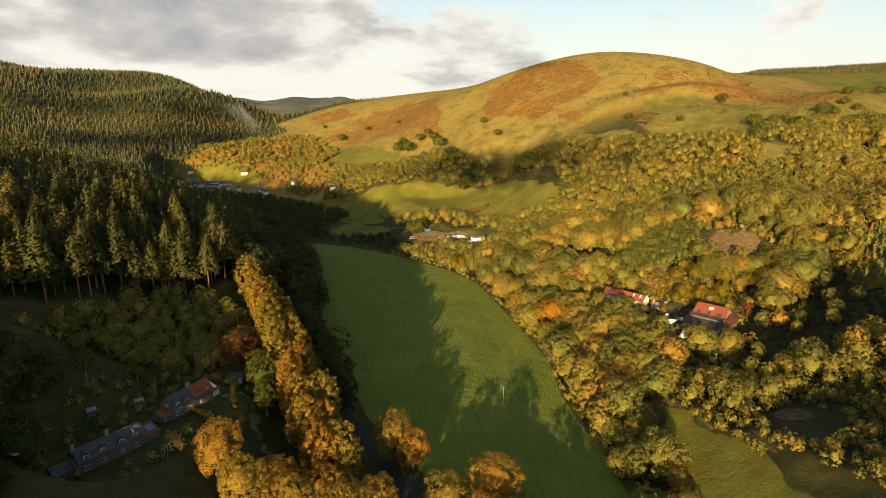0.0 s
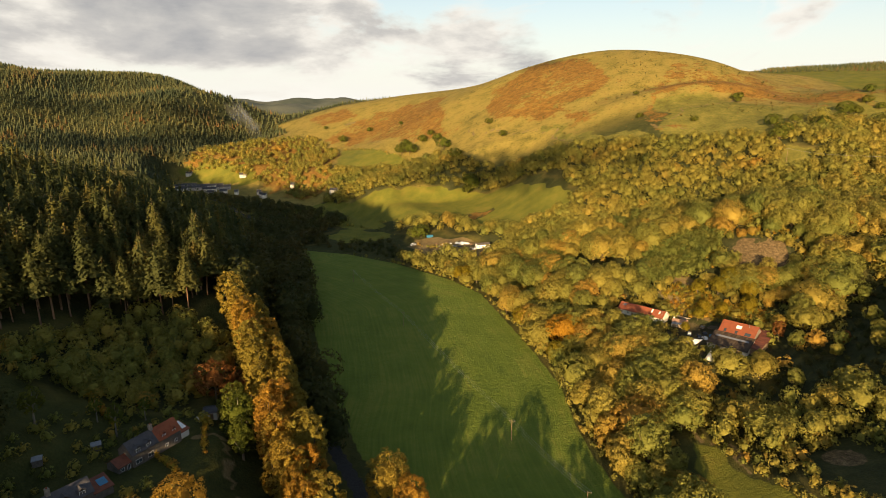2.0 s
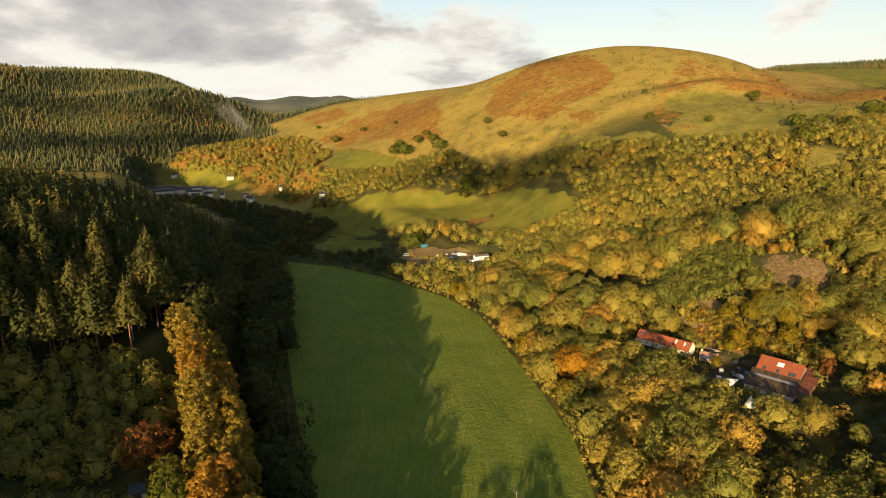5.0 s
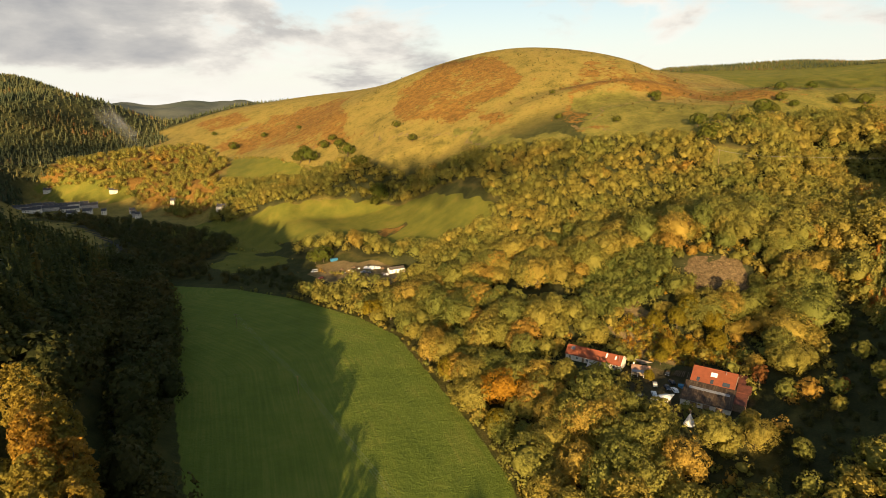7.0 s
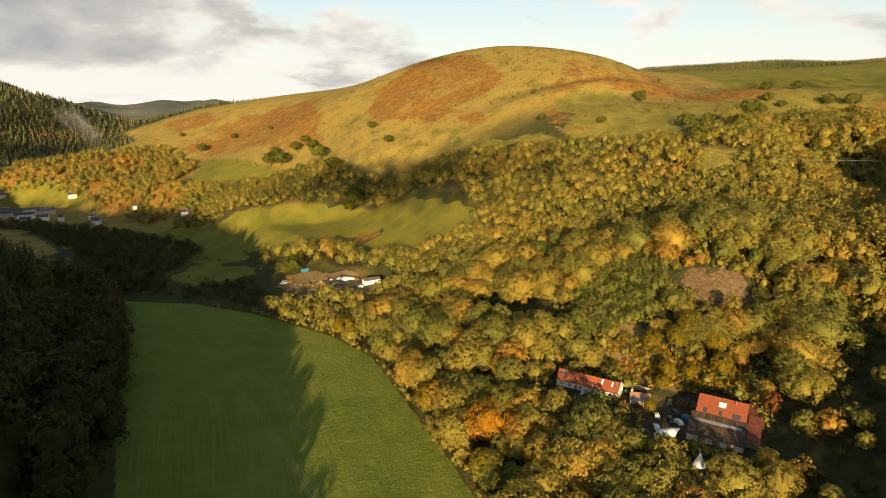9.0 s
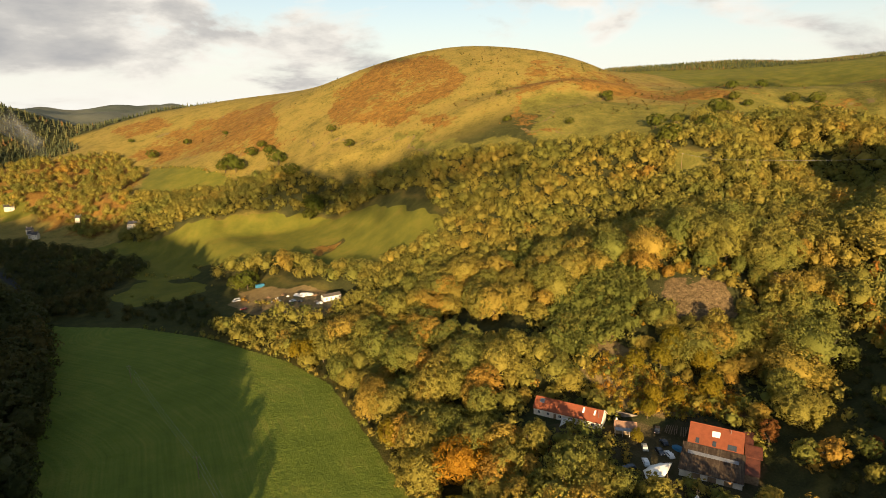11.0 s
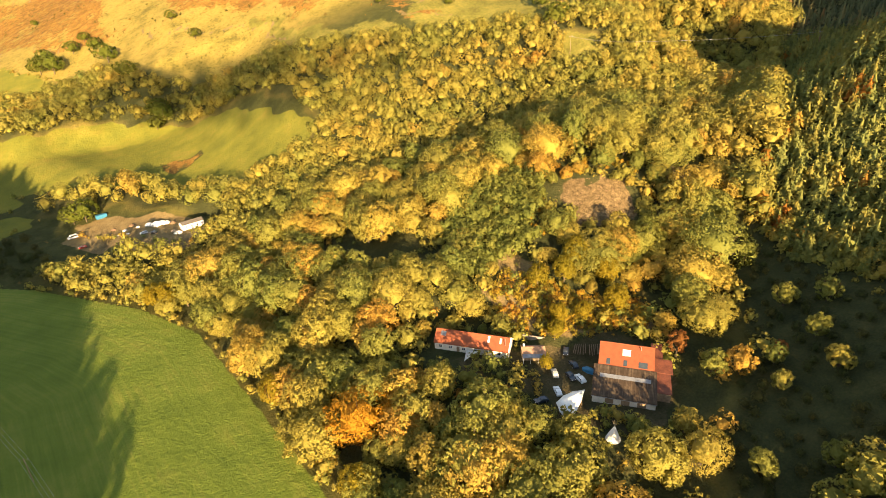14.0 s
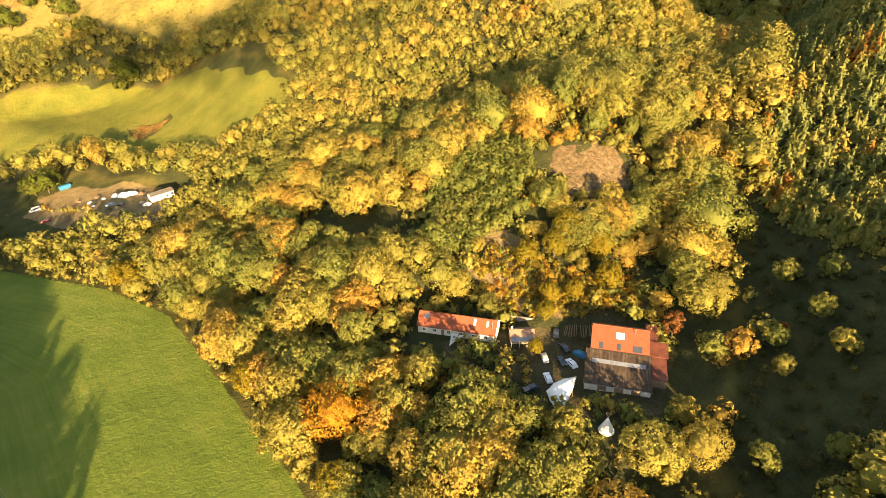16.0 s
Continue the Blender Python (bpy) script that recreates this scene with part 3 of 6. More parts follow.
def build_ground():
    xs = graded(-4400, 4400, -190, 300, 2.6, 1.045)
    ys = graded(-2500, 4300, 118, 640, 2.6, 1.035)
    X, Y = np.meshgrid(xs, ys)
    x, y = X.ravel(), Y.ravel()
    z = ground_height(x, y)
    wx, wy = x + 3.0 * waves(x, y, 22, 11), y + 3.0 * waves(x, y, 22, 12)
    far = smooth((y - 500) / 200)
    wx, wy = wx + far * 9 * waves(x, y, 60, 13), wy + far * 9 * waves(x, y, 60, 14)
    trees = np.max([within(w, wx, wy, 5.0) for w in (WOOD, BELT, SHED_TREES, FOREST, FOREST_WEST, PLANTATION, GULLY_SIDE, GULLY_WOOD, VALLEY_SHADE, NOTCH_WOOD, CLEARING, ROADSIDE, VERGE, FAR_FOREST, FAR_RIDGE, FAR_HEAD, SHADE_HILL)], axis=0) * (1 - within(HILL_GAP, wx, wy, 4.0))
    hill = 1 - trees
    # where the low valley grass takes its shade-darkened colour
    low = smooth((700 - y) / 80) * smooth((330 - x) / 60)
    hill = hill * (1 - smooth((y - 1300) / 80) * smooth((20 - x) / 80))
    low = low * hill
    attrs = {"open_grass": hill, "shade_dark": low, "turf": hill * np.maximum.reduce([within(GREEN_SLOPE, wx, wy, 14.0), 0.8 * within(GREEN_FOOT, wx, wy, 12.0), within(HILL_GAP, x, y, 8.0), 0.62 * smooth((x - 330) / 80) * smooth((730 - y) / 60)])}
    attrs["bracken"] = np.max([within(b, wx, wy, 9.0) for b in BRACKEN], axis=0) * 0.60 + (0.20 + 0.24 * smooth((x - 280) / 80)) * hill * (1 - low) * smooth(0.5 + waves(x, y, 120, 8))
    qx, qy = x + 2.5 * waves(x, y, 22, 11), y + 2.5 * waves(x, y, 22, 12)
    attrs["pasture"] = np.max([within(b, qx, qy, 3.0) for b in (UPPER_FIELD, BANK_FIELD, VILLAGE_MEADOW, HOUSE_MEADOW, DAMP_MEADOW, SIDE_MEADOW)], axis=0)
    attrs["pasture"] = np.maximum(attrs["pasture"], smooth((x - 560) / 60) * smooth((y - 640) / 80) * smooth((1350 - y) / 100))
    # the haze colour sets in beyond 2250 m
    attrs["far_haze"] = smooth((y - 2250) / 250)
    attrs["pasture"] *= 1 - 0.8 * within(RUST_PATCH, wx, wy, 4.0)
    attrs["bracken"] = np.maximum(attrs["bracken"], 0.62 * within(RUST_PATCH, wx, wy, 4.0))
    attrs["field"] = within(FIELD, x, y, 2.0)
    attrs["edge"] = line_distance(FIELD[:11], x, y)
    track = np.min([line_distance(t, wx, wy) for t in TRACKS], axis=0)
    attrs["earth"] = np.maximum.reduce([0.66 * smooth(1.5 - track / 1.9), 0.75 * within(LEDGE, wx, wy, 4), within(SCREE_LOW, wx, wy, 3), within(SCREE_EAST, wx, wy, 3), 0.9 * within(SHED_YARD, wx, wy, 4)])
    attrs["scree"] = np.maximum(smooth(2.0 - np.hypot(x - 131, y - 185) / 4.0), within(SCREE, wx + 4 * waves(x, y, 8, 15), wy + 4 * waves(x, y, 8, 16), 3))
    attrs["yard"] = np.maximum(within(FARM_YARD, wx, wy, 3), 0.3 * within(SHED_YARD, wx, wy, 4))
    attrs["road"] = smooth(1.3 - line_distance(ROAD, x, y) / 3.4)
    nx, ny = len(xs), len(ys)
    i = (np.arange(ny - 1)[:, None] * nx + np.arange(nx - 1)[None]).ravel()
    faces = np.stack([i, i + 1, i + 1 + nx, i + nx], 1)
    me = quick_mesh("ground", np.stack([x, y, z], 1), faces, 4, [ground_material()], attrs, True)
    tagged(new("ground", me), "valley ground of green fields, rust bracken hillside and leafy woodland floor darkened for shade", "ground", kind="structure")


build_ground()


# ---- trees ----
def unit(v):
    return v / (np.linalg.norm(v, axis=-1, keepdims=True) + 1e-9)


def cards(rng, at, normal, size, fold=0.55, soft=None):
    """Leafy sprays: one small three-cornered blade at each place, roughly square to its normal."""
    k = len(at)
    nrm = unit(normal + rng.normal(0, fold, (k, 3)))
    t = unit(np.cross(nrm, rng.normal(size=(k, 3))))
    b = np.cross(nrm, t)
    s = size * rng.uniform(0.6, 1.3, (k, 1))
    q = rng.uniform(0.55, 1.0, (k, 1))
    lift = nrm * s * rng.uniform(-0.25, 0.35, (k, 1))
    V = np.stack([at - t * s, at + t * s * q + lift - b * s * 0.5, at + b * s * 1.25], 1)
    n = unit((normal if soft is None else soft) + rng.normal(0, 0.36, (k, 3)))
    face = np.cross(V[:, 1] - V[:, 0], V[:, 2] - V[:, 0])
    turn = np.sum(face * n, axis=1) < 0
    V[turn] = V[turn][:, [0, 2, 1]]
    return V.reshape(-1, 3), np.arange(3 * k).reshape(-1, 3), np.repeat(n, 3, axis=0)


def ball(cx, cy, cz, rx, rz, seg=8, rings=5, rng=None):
    v, f = [], []
    for i in range(rings + 1):
        a = math.pi * i / rings
        for j in range(seg):
            b = 2 * math.pi * (j + 0.5 * (i % 2)) / seg
            w = 1 + (rng.uniform(-0.15, 0.15) if rng is not None else 0)
            v.append((cx + rx * w * math.sin(a) * math.cos(b), cy + rx * w * math.sin(a) * math.sin(b), cz + rz * w * math.cos(a)))
    for i in range(rings):
        for j in range(seg):
            k = (j + 1) % seg
            f.append((i * seg + j, (i + 1) * seg + j, (i + 1) * seg + k, i * seg + k))
    return np.array(v), np.array(f)


def rod(a, b, ra, rb, seg=6):
    a, b = np.array(a, float), np.array(b, float)
    d = (b - a) / np.linalg.norm(b - a)
    u = np.cross(d, (0.31, 0.87, 0.13))
    u /= np.linalg.norm(u)
    w = np.cross(d, u)
    ang = np.arange(seg) * 2 * np.pi / seg
    ring = np.cos(ang)[:, None] * u + np.sin(ang)[:, None] * w
    V = np.vstack([a + ring * ra, b + ring * rb])
    F = [(j, (j + 1) % seg, seg + (j + 1) % seg, seg + j) for j in range(seg)]
    return V, np.array(F)


def join(pieces):
    """Meshes made one, all in triangles, with soft normals where they have them."""
    V, F, N, n = [], [], [], 0
    for p in pieces:
        v, f = p[0], p[1]
        if f.shape[1] == 4:
            f = np.vstack([f[:, [0, 1, 2]], f[:, [0, 2, 3]]])
        V.append(v), F.append(f + n), N.append(p[2] if len(p) > 2 else unit(v - v.mean(axis=0)))
        n += len(v)
    return np.vstack(V), np.vstack(F), np.vstack(N)


def broadleaf(seed, H, R, lobes, each, size, base=0.14, thin=0.0, loose=0.22, top=1.0, core=(9, 6), tuft=(0.14, 0.27)):
    """Crown and trunk of a broadleaved tree: a dense uneven heart under many small sprays of leaves."""
    rng = np.random.default_rng(seed)
    cz, rz = H * (0.5 + base / 2), H * (0.5 - base / 2)
    centre = np.array([0, 0, cz])
    lean, swell = rng.uniform(-0.22, 0.22, 2), rng.uniform(0.70, 1.2, 6)

    def out(d):
        """How far the crown reaches in the directions d."""
        a = np.arctan2(d[:, 1], d[:, 0]) % (2 * np.pi) / (np.pi / 3)
        i = a.astype(int) % 6
        w = swell[i] * (1 - a % 1) + swell[(i + 1) % 6] * (a % 1)
        rim = np.sqrt(np.maximum(0, 1 - d[:, 2] ** 2)) ** (top - 1 + 1e-6)
        return centre + d * np.stack([R * w * rim, R * w * rim, np.full(len(d), rz)], 1) + np.outer(0.5 + d[:, 2], lean) @ np.array([[R, 0, 0], [0, R, 0]])
    bv, bf = ball(0, 0, 0, 1, 1, core[0], core[1])
    bd = unit(bv)
    heart = centre + (out(bd) - centre) * (0.60 - thin) * rng.uniform(0.78, 1.12, (len(bd), 1))
    pieces, limbs = [(heart, bf, unit(heart - centre * 0.7))], []
    for k in range(lobes):
        zc = 1 - 1.8 * (k + 0.5) / lobes
        a = k * 2.39996 + rng.uniform(-0.6, 0.6)
        rr = math.sqrt(max(0, 1 - zc * zc))
        d = np.array([rr * math.cos(a), rr * math.sin(a), zc])
        c = centre + (out(d[None])[0] - centre) * rng.uniform(1.0 - loose, 0.97)
        lr = R * rng.uniform(*tuft)
        n = max(3, int(each * (lr / (0.2 * R)) ** 1.5))
        v = unit(rng.normal(size=(n, 3)) + d * 0.9 + np.array([0, 0, 0.35]))
        at = c + v * lr * rng.uniform(0.5 - thin, 1.12, (n, 1)) * np.array([1, 1, 0.85])
        soft = unit(0.55 * v + 0.95 * unit(at - centre * 0.7) + np.array([0, 0, 0.05]))
        pieces.append(cards(rng, at, unit(v + 0.35 * soft), size, 0.3, soft))
        if k % max(1, lobes // 5) == 0:
            limbs.append(rod((0, 0, H * base * rng.uniform(0.9, 1.5)), c, 0.022 * H * 0.5, 0.05, 5))
    trunk = join([rod((0, 0, -1.0), (0, 0, H * 0.35), 0.03 * H, 0.021 * H, 7), rod((0, 0, H * 0.35), (rng.uniform(-.4, .4), rng.uniform(-.4, .4), H * 0.72), 0.021 * H, 0.06, 6)] + limbs)
    return join(pieces), trunk


def cone_tree(seed, H, R, n, size, full=0.8, heart=True):
    """A conifer's crown, furred with small sprays from the ground to its tip."""
    rng = np.random.default_rng(seed)
    u = 1 - np.sqrt(rng.uniform(0, 1, n))
    tiers = 9.0 if heart else 5.0
    u = np.clip((np.floor(u * tiers) + rng.uniform(0, 1, n) ** 2.2) / tiers, 0.0, 0.985) * 0.96 + 0.02
    a = np.round(rng.uniform(0, 2 * np.pi, n) * 7 / (2 * np.pi) + 0.45 * np.sin(u * 61)) * 2 * np.pi / 7 + rng.normal(0, 0.20, n)
    out = rng.uniform(0.45, 1.12, n)
    r = R * (1 - u) ** full * out + 0.06
    d = np.stack([np.cos(a), np.sin(a), np.full(n, 0.45)], 1)
    at = np.stack([r * np.cos(a), r * np.sin(a), H * (u - 0.05 * out * (1 - u))], 1)
    v, f, nn = cards(rng, at, unit(d + np.array([0, 0, 0.7])), size, 0.3, d)
    v = v.reshape(-1, 3, 3)
    v = at[:, None] + (v - at[:, None]) * (0.40 + 0.7 * (1 - u))[:, None, None]
    tip = (np.array([(-0.22, 0, H * 0.9), (0.22, 0, H * 0.9), (0, 0, H * 1.03)]), np.array([(0, 1, 2)]), np.array([(0, -1, 0.2)] * 3))
    # the dense inside of the crown, in ragged tiers
    rings, seg = (3, 5) if heart else (2, 4)
    uu = np.linspace(0.0, 1.0, rings + 1)[:, None]
    aa = (np.arange(seg)[None] + 0.5 * (np.arange(rings + 1) % 2)[:, None]) * 2 * np.pi / seg
    ww = R * (0.4 if heart else 0.6) * (1 - uu * 0.97) ** full * rng.uniform(0.75, 1.12, aa.shape)
    kv = np.stack([ww * np.cos(aa), ww * np.sin(aa), H * (0.03 + 0.8 * uu) + rng.uniform(-0.04, 0.04, aa.shape) * H * (1 - uu)], -1).reshape(-1, 3)
    kn = unit(np.stack([np.cos(aa), np.sin(aa), np.full(aa.shape, 0.4)], -1).reshape(-1, 3))
    kf = np.array([(i * seg + j, i * seg + (j + 1) % seg, (i + 1) * seg + (j + 1) % seg, (i + 1) * seg + j) for i in range(rings) for j in range(seg)])
    return join([(v.reshape(-1, 3), f, nn), tip, (kv, kf, kn)])


def tree_root(name, crown, trunk, leaf_mat, bark_mat, label, category="tree", group=""):
    """One tree with its trunk and crown, to be copied."""
    ob = root(name, Matrix.Identity(4), label, category, group)
    for nm, (v, f, n), mt in (("trunk", trunk, bark_mat), ("crown", crown, leaf_mat)):
        o = new(nm, quick_mesh(nm, v, f, 3, [mt], normals=n if nm == "crown" else None))
        o.parent = ob
    return ob


def scatter(poly, gap, seed, holes=(), jitter=0.42):
    """Places at about this gap inside an outline and outside the holes."""
    rng = np.random.default_rng(seed)
    p = np.array(poly, float)
    xs, ys = np.arange(p[:, 0].min(), p[:, 0].max(), gap), np.arange(p[:, 1].min(), p[:, 1].max(), gap * 0.87)
    X, Y = np.meshgrid(xs, ys)
    X = X + (np.arange(len(ys)) % 2)[:, None] * gap / 2
    x, y = X.ravel() + rng.uniform(-jitter, jitter, X.size) * gap, Y.ravel() + rng.uniform(-jitter, jitter, X.size) * gap
    k = inside(poly, x, y)
    for h in holes:
        k &= ~inside(h, x, y)
    return np.stack([x[k], y[k]], 1)


def stuff_trees(name, templates, places, scales, tints, mat, label, category, seed, sink=0.0, soft=True):
    """Many trees as one mesh."""
    rng = np.random.default_rng(seed)
    z = ground_height(places[:, 0], places[:, 1]) - sink
    which = rng.integers(0, len(templates), len(places))
    V, F, T, N, base = [], [], [], [], 0
    for k, (tv, tf, tn) in enumerate(templates):
        ids = np.nonzero(which == k)[0]
        if not len(ids):
            continue
        a = rng.uniform(0, 2 * np.pi, len(ids))
        s = scales[ids]
        c, sn = np.cos(a), np.sin(a)
        stretch = rng.uniform(0.85, 1.15, len(ids))
        v = np.empty((len(ids), len(tv), 3), np.float32)
        v[:, :, 0] = (tv[:, 0] * c[:, None] - tv[:, 1] * sn[:, None]) * (s * stretch)[:, None] + places[ids, 0][:, None]
        v[:, :, 1] = (tv[:, 0] * sn[:, None] + tv[:, 1] * c[:, None]) * (s * stretch)[:, None] + places[ids, 1][:, None]
        v[:, :, 2] = tv[:, 2] * s[:, None] + z[ids][:, None]
        V.append(v.reshape(-1, 3))
        nn = np.empty_like(v)
        nn[:, :, 0] = tn[:, 0] * c[:, None] - tn[:, 1] * sn[:, None]
        nn[:, :, 1] = tn[:, 0] * sn[:, None] + tn[:, 1] * c[:, None]
        nn[:, :, 2] = tn[:, 2]
        N.append(nn.reshape(-1, 3))
        f = tf[None] + (np.arange(len(ids)) * len(tv))[:, None, None] + base
        F.append(f.reshape(-1, 3))
        T.append(np.repeat(tints[ids], len(tv)))
        base += len(ids) * len(tv)
    me = quick_mesh(name, np.vstack(V), np.vstack(F), 3, [mat], {"tint": np.concatenate(T)}, normals=np.vstack(N) if soft else None)
    return tagged(new(name, me), label, category, kind="stuff")


# broadleaved woods: the nearest trees as single things, the rest as one mass
def build_woods():
    rng = np.random.default_rng(40)
    holes = (FARM_YARD, SCREE, SCREE_LOW, LEDGE, GAP, SHED_YARD, SIDE_MEADOW, TIPI_GAP, HOUSE_FRONT, YOUNG_BLOCK, HILL_GAP, MAPLE_PLACE, YARD_FRONT, SCREE_EAST, BARN_SIDE)
    pts = scatter(WOOD, 9.0, 1, holes)
    d = np.hypot(pts[:, 0] - 95, pts[:, 1] - 300)
    order = np.argsort(d)
    near = pts[order[:400]]
    clear = np.min([line_distance(h + h[:1], near[:, 0], near[:, 1]) for h in (FARM_YARD, SCREE, SCREE_LOW, HOUSE_FRONT, LEDGE, YARD_FRONT)], axis=0)
    room = 0.36 + 0.64 * smooth(clear / 15)
    kinds = []
    for k, (H, R, base, top) in enumerate(((13.5, 7.6, 0.06, 0.9), (15.0, 8.8, 0.08, 0.8), (12.5, 6.8, 0.04, 0.9), (14.5, 7.4, 0.06, 0.9), (16.0, 5.8, 0.10, 1.1), (14.5, 5.6, 0.08, 1.0), (12.5, 5.2, 0.03, 1.2), (16.5, 6.6, 0.10, 1.0))):
        c, t = broadleaf(100 + k, H, R, 112, 25, 0.36, base=base, top=top)
        kinds.append(tree_root("oak_tree" if k < 4 else "ash_tree", c, t, leaf_mixed, bark, ("spreading oak with olive green autumn leaves" if k < 4 else "upright ash with yellowing green leaves") + " in the valley wood", "tree", "oaks of the valley wood" if k < 4 else "ashes of the valley wood"))
    used = set()
    for i, (x, y) in enumerate(near):
        k = int(rng.integers(0, 8))
        s = rng.uniform(0.62, 1.22) * room[i]
        m = pose(x, y, height(x, y) - 0.5, rng.uniform(-4, 4), rng.uniform(-4, 4), rng.uniform(0, 360)) @ Matrix.Diagonal((s * rng.uniform(0.88, 1.14), s, s * rng.uniform(0.85, 1.12), 1.0))
        if k not in used:
            used.add(k)
            kinds[k].matrix_basis = m
        else:
            o = copy_thing(kinds[k], m)
            o.matrix_basis = m
    temp = [broadleaf(200 + k, (14, 15, 16, 13)[k % 4], (6.4, 7.2, 5.0, 6.0)[k % 4], 46, 7, 0.60, core=(6, 4), tuft=(0.17, 0.30))[0] for k in range(8)]
    wider = scatter(WOOD, 8.0, 8, holes)
    rest = wider[np.min(np.hypot(wider[:, None, 0] - near[None, :, 0], wider[:, None, 1] - near[None, :, 1]), axis=1) > 6.0]
    rest = rest[np.hypot(rest[:, 0] - 95, rest[:, 1] - 300) > d[order[390]] - 4]
    # the upper slope and the belt above the field: smaller trees, close together
    upper = [broadleaf(260 + k, (13, 15, 14, 12)[k % 4], (6.6, 7.2, 5.8, 6.4)[k % 4], 24, 6, 0.85, core=(5, 3), tuft=(0.2, 0.34))[0] for k in range(8)]
    edge = 425 + 30 * waves(rest[:, 0], rest[:, 1], 60, 69)
    rest = rest[rest[:, 1] < edge]
    high = scatter(WOOD, 6.1, 68, holes)
    high = high[(high[:, 1] > 425 + 30 * waves(high[:, 0], high[:, 1], 60, 69)) & (np.hypot(high[:, 0] - 95, high[:, 1] - 300) > d[order[390]])]
    high = np.vstack([high, scatter(BELT, 6.4, 2)])
    stuff_trees("upper_wood", upper, high, 0.62 * rng.uniform(0.6, 1.3, len(high)), np.clip(0.52 + 0.2 * waves(high[:, 0], high[:, 1], 60, 45) + rng.normal(0, 0.13, len(high)), 0, 1), leaf_mixed_far, "close-grown oaks on the upper slope turning gold", "woodland", 70, 0.6)
    groups = [rest, np.vstack([scatter(SOUTH_WOOD, 12, 10), scatter(SHADE_GROVE, 8.5, 61)]), np.zeros((0, 2)), scatter(SPUR_WOOD, 7.8, 3), scatter(SHED_TREES, 9, 4), scatter(SCRUB, 9, 5), scatter(ROADSIDE, 7.6, 6), scatter(VERGE, 6.6, 7), scatter(GULLY_WOOD, 8.5, 11), scatter(VALLEY_SHADE, 8.6, 14, (DAMP_MEADOW,)), scatter(GULLY_SIDE, 7.6, 12, (FARM_YARD, SIDE_MEADOW, GULLY_FLOOR, QUARRY)), scatter(DARK_WOOD, 6.6, 64), scatter(GULLY_FLOOR, 5.6, 65, (FARM_YARD, TIPI_GAP)), scatter(CLEARING, 6.6, 67)]
    groups[3] = groups[3][rng.uniform(0, 1, len(groups[3])) < 0.35 + 0.6 * smooth(0.5 + waves(groups[3][:, 0], groups[3][:, 1], 60, 66))]
    allp = np.vstack(groups)
    # the unseen grove is drawn over twice as tall to lengthen its shade
    grove = inside(SHADE_GROVE, allp[:, 0], allp[:, 1])
    tall = np.where(grove, 2.1, 1.0) * np.where(inside(GULLY_SIDE, allp[:, 0], allp[:, 1]), np.where(allp[:, 1] < 195, 0.75, np.where(allp[:, 1] < 222, 1.5, 0.8)), 1.0)
    size = np.concatenate([np.full(len(g), s) for g, s in zip(groups, (0.82, 0.66, 0.85, 0.62, 0.80, 0.42, 1.45, 1.3, 1.0, 0.58, 0.50, 0.72, 0.30, 0.58))])
    kind = np.concatenate([np.full(len(g), k) for k, g in enumerate(groups)])
    # groups standing in shade, drawn in the darkened leaf colour
    shade_dark = np.isin(kind, (5, 6, 7, 9, 11, 12))
    full, tint = size * tall * rng.uniform(0.7, 1.25, len(allp)), np.clip(0.50 + 0.08 * smooth((allp[:, 1] - 380) / 80) + 0.22 * waves(allp[:, 0], allp[:, 1], 70, 44) + rng.normal(0, 0.16, len(allp)), 0, 1)
    stuff_trees("woodland", temp, allp[~shade_dark], full[~shade_dark], tint[~shade_dark], leaf_mixed_far, "mass of broadleaved trees in green and gold autumn leaf", "woodland", 9, 0.6)
    stuff_trees("alder_wood", temp, allp[shade_dark], full[shade_dark], tint[shade_dark], leaf_alder_shade, "green alders along the road and the valley floor, coloured dark for shade", "woodland", 10, 0.6)
    rows = [broadleaf(240 + k, 8.0, 3.0, 34, 7, 0.40, base=0.05, core=(5, 4), tuft=(0.18, 0.32))[0] for k in range(4)]
    block = scatter(YOUNG_BLOCK, 4.3, 62, jitter=0.3)
    stuff_trees("young_alders", rows, block, rng.uniform(0.8, 1.15, len(block)), np.clip(rng.normal(0.5, 0.2, len(block)), 0, 1), leaf_young, "close rows of dark green young alders on the slope", "plantation", 63, 0.3)
    low = [broadleaf(220 + k, 6, 3.2, 16, 5, 0.46, base=0.02, core=(5, 3), tuft=(0.2, 0.4))[0] for k in range(4)]
    under = scatter([(66, 130), (60, 266), (40, 400), (40, 470), (150, 470), (230, 400), (236, 330), (182, 262), (125, 236), (88, 205)], 8.0, 13, holes)
    stuff_trees("undergrowth", low, under, rng.uniform(0.55, 1.2, len(under)), np.clip(rng.normal(0.5, 0.28, len(under)), 0, 1), leaf_mixed_far, "hazel and bramble undergrowth between the trees", "undergrowth", 19, 0.3)


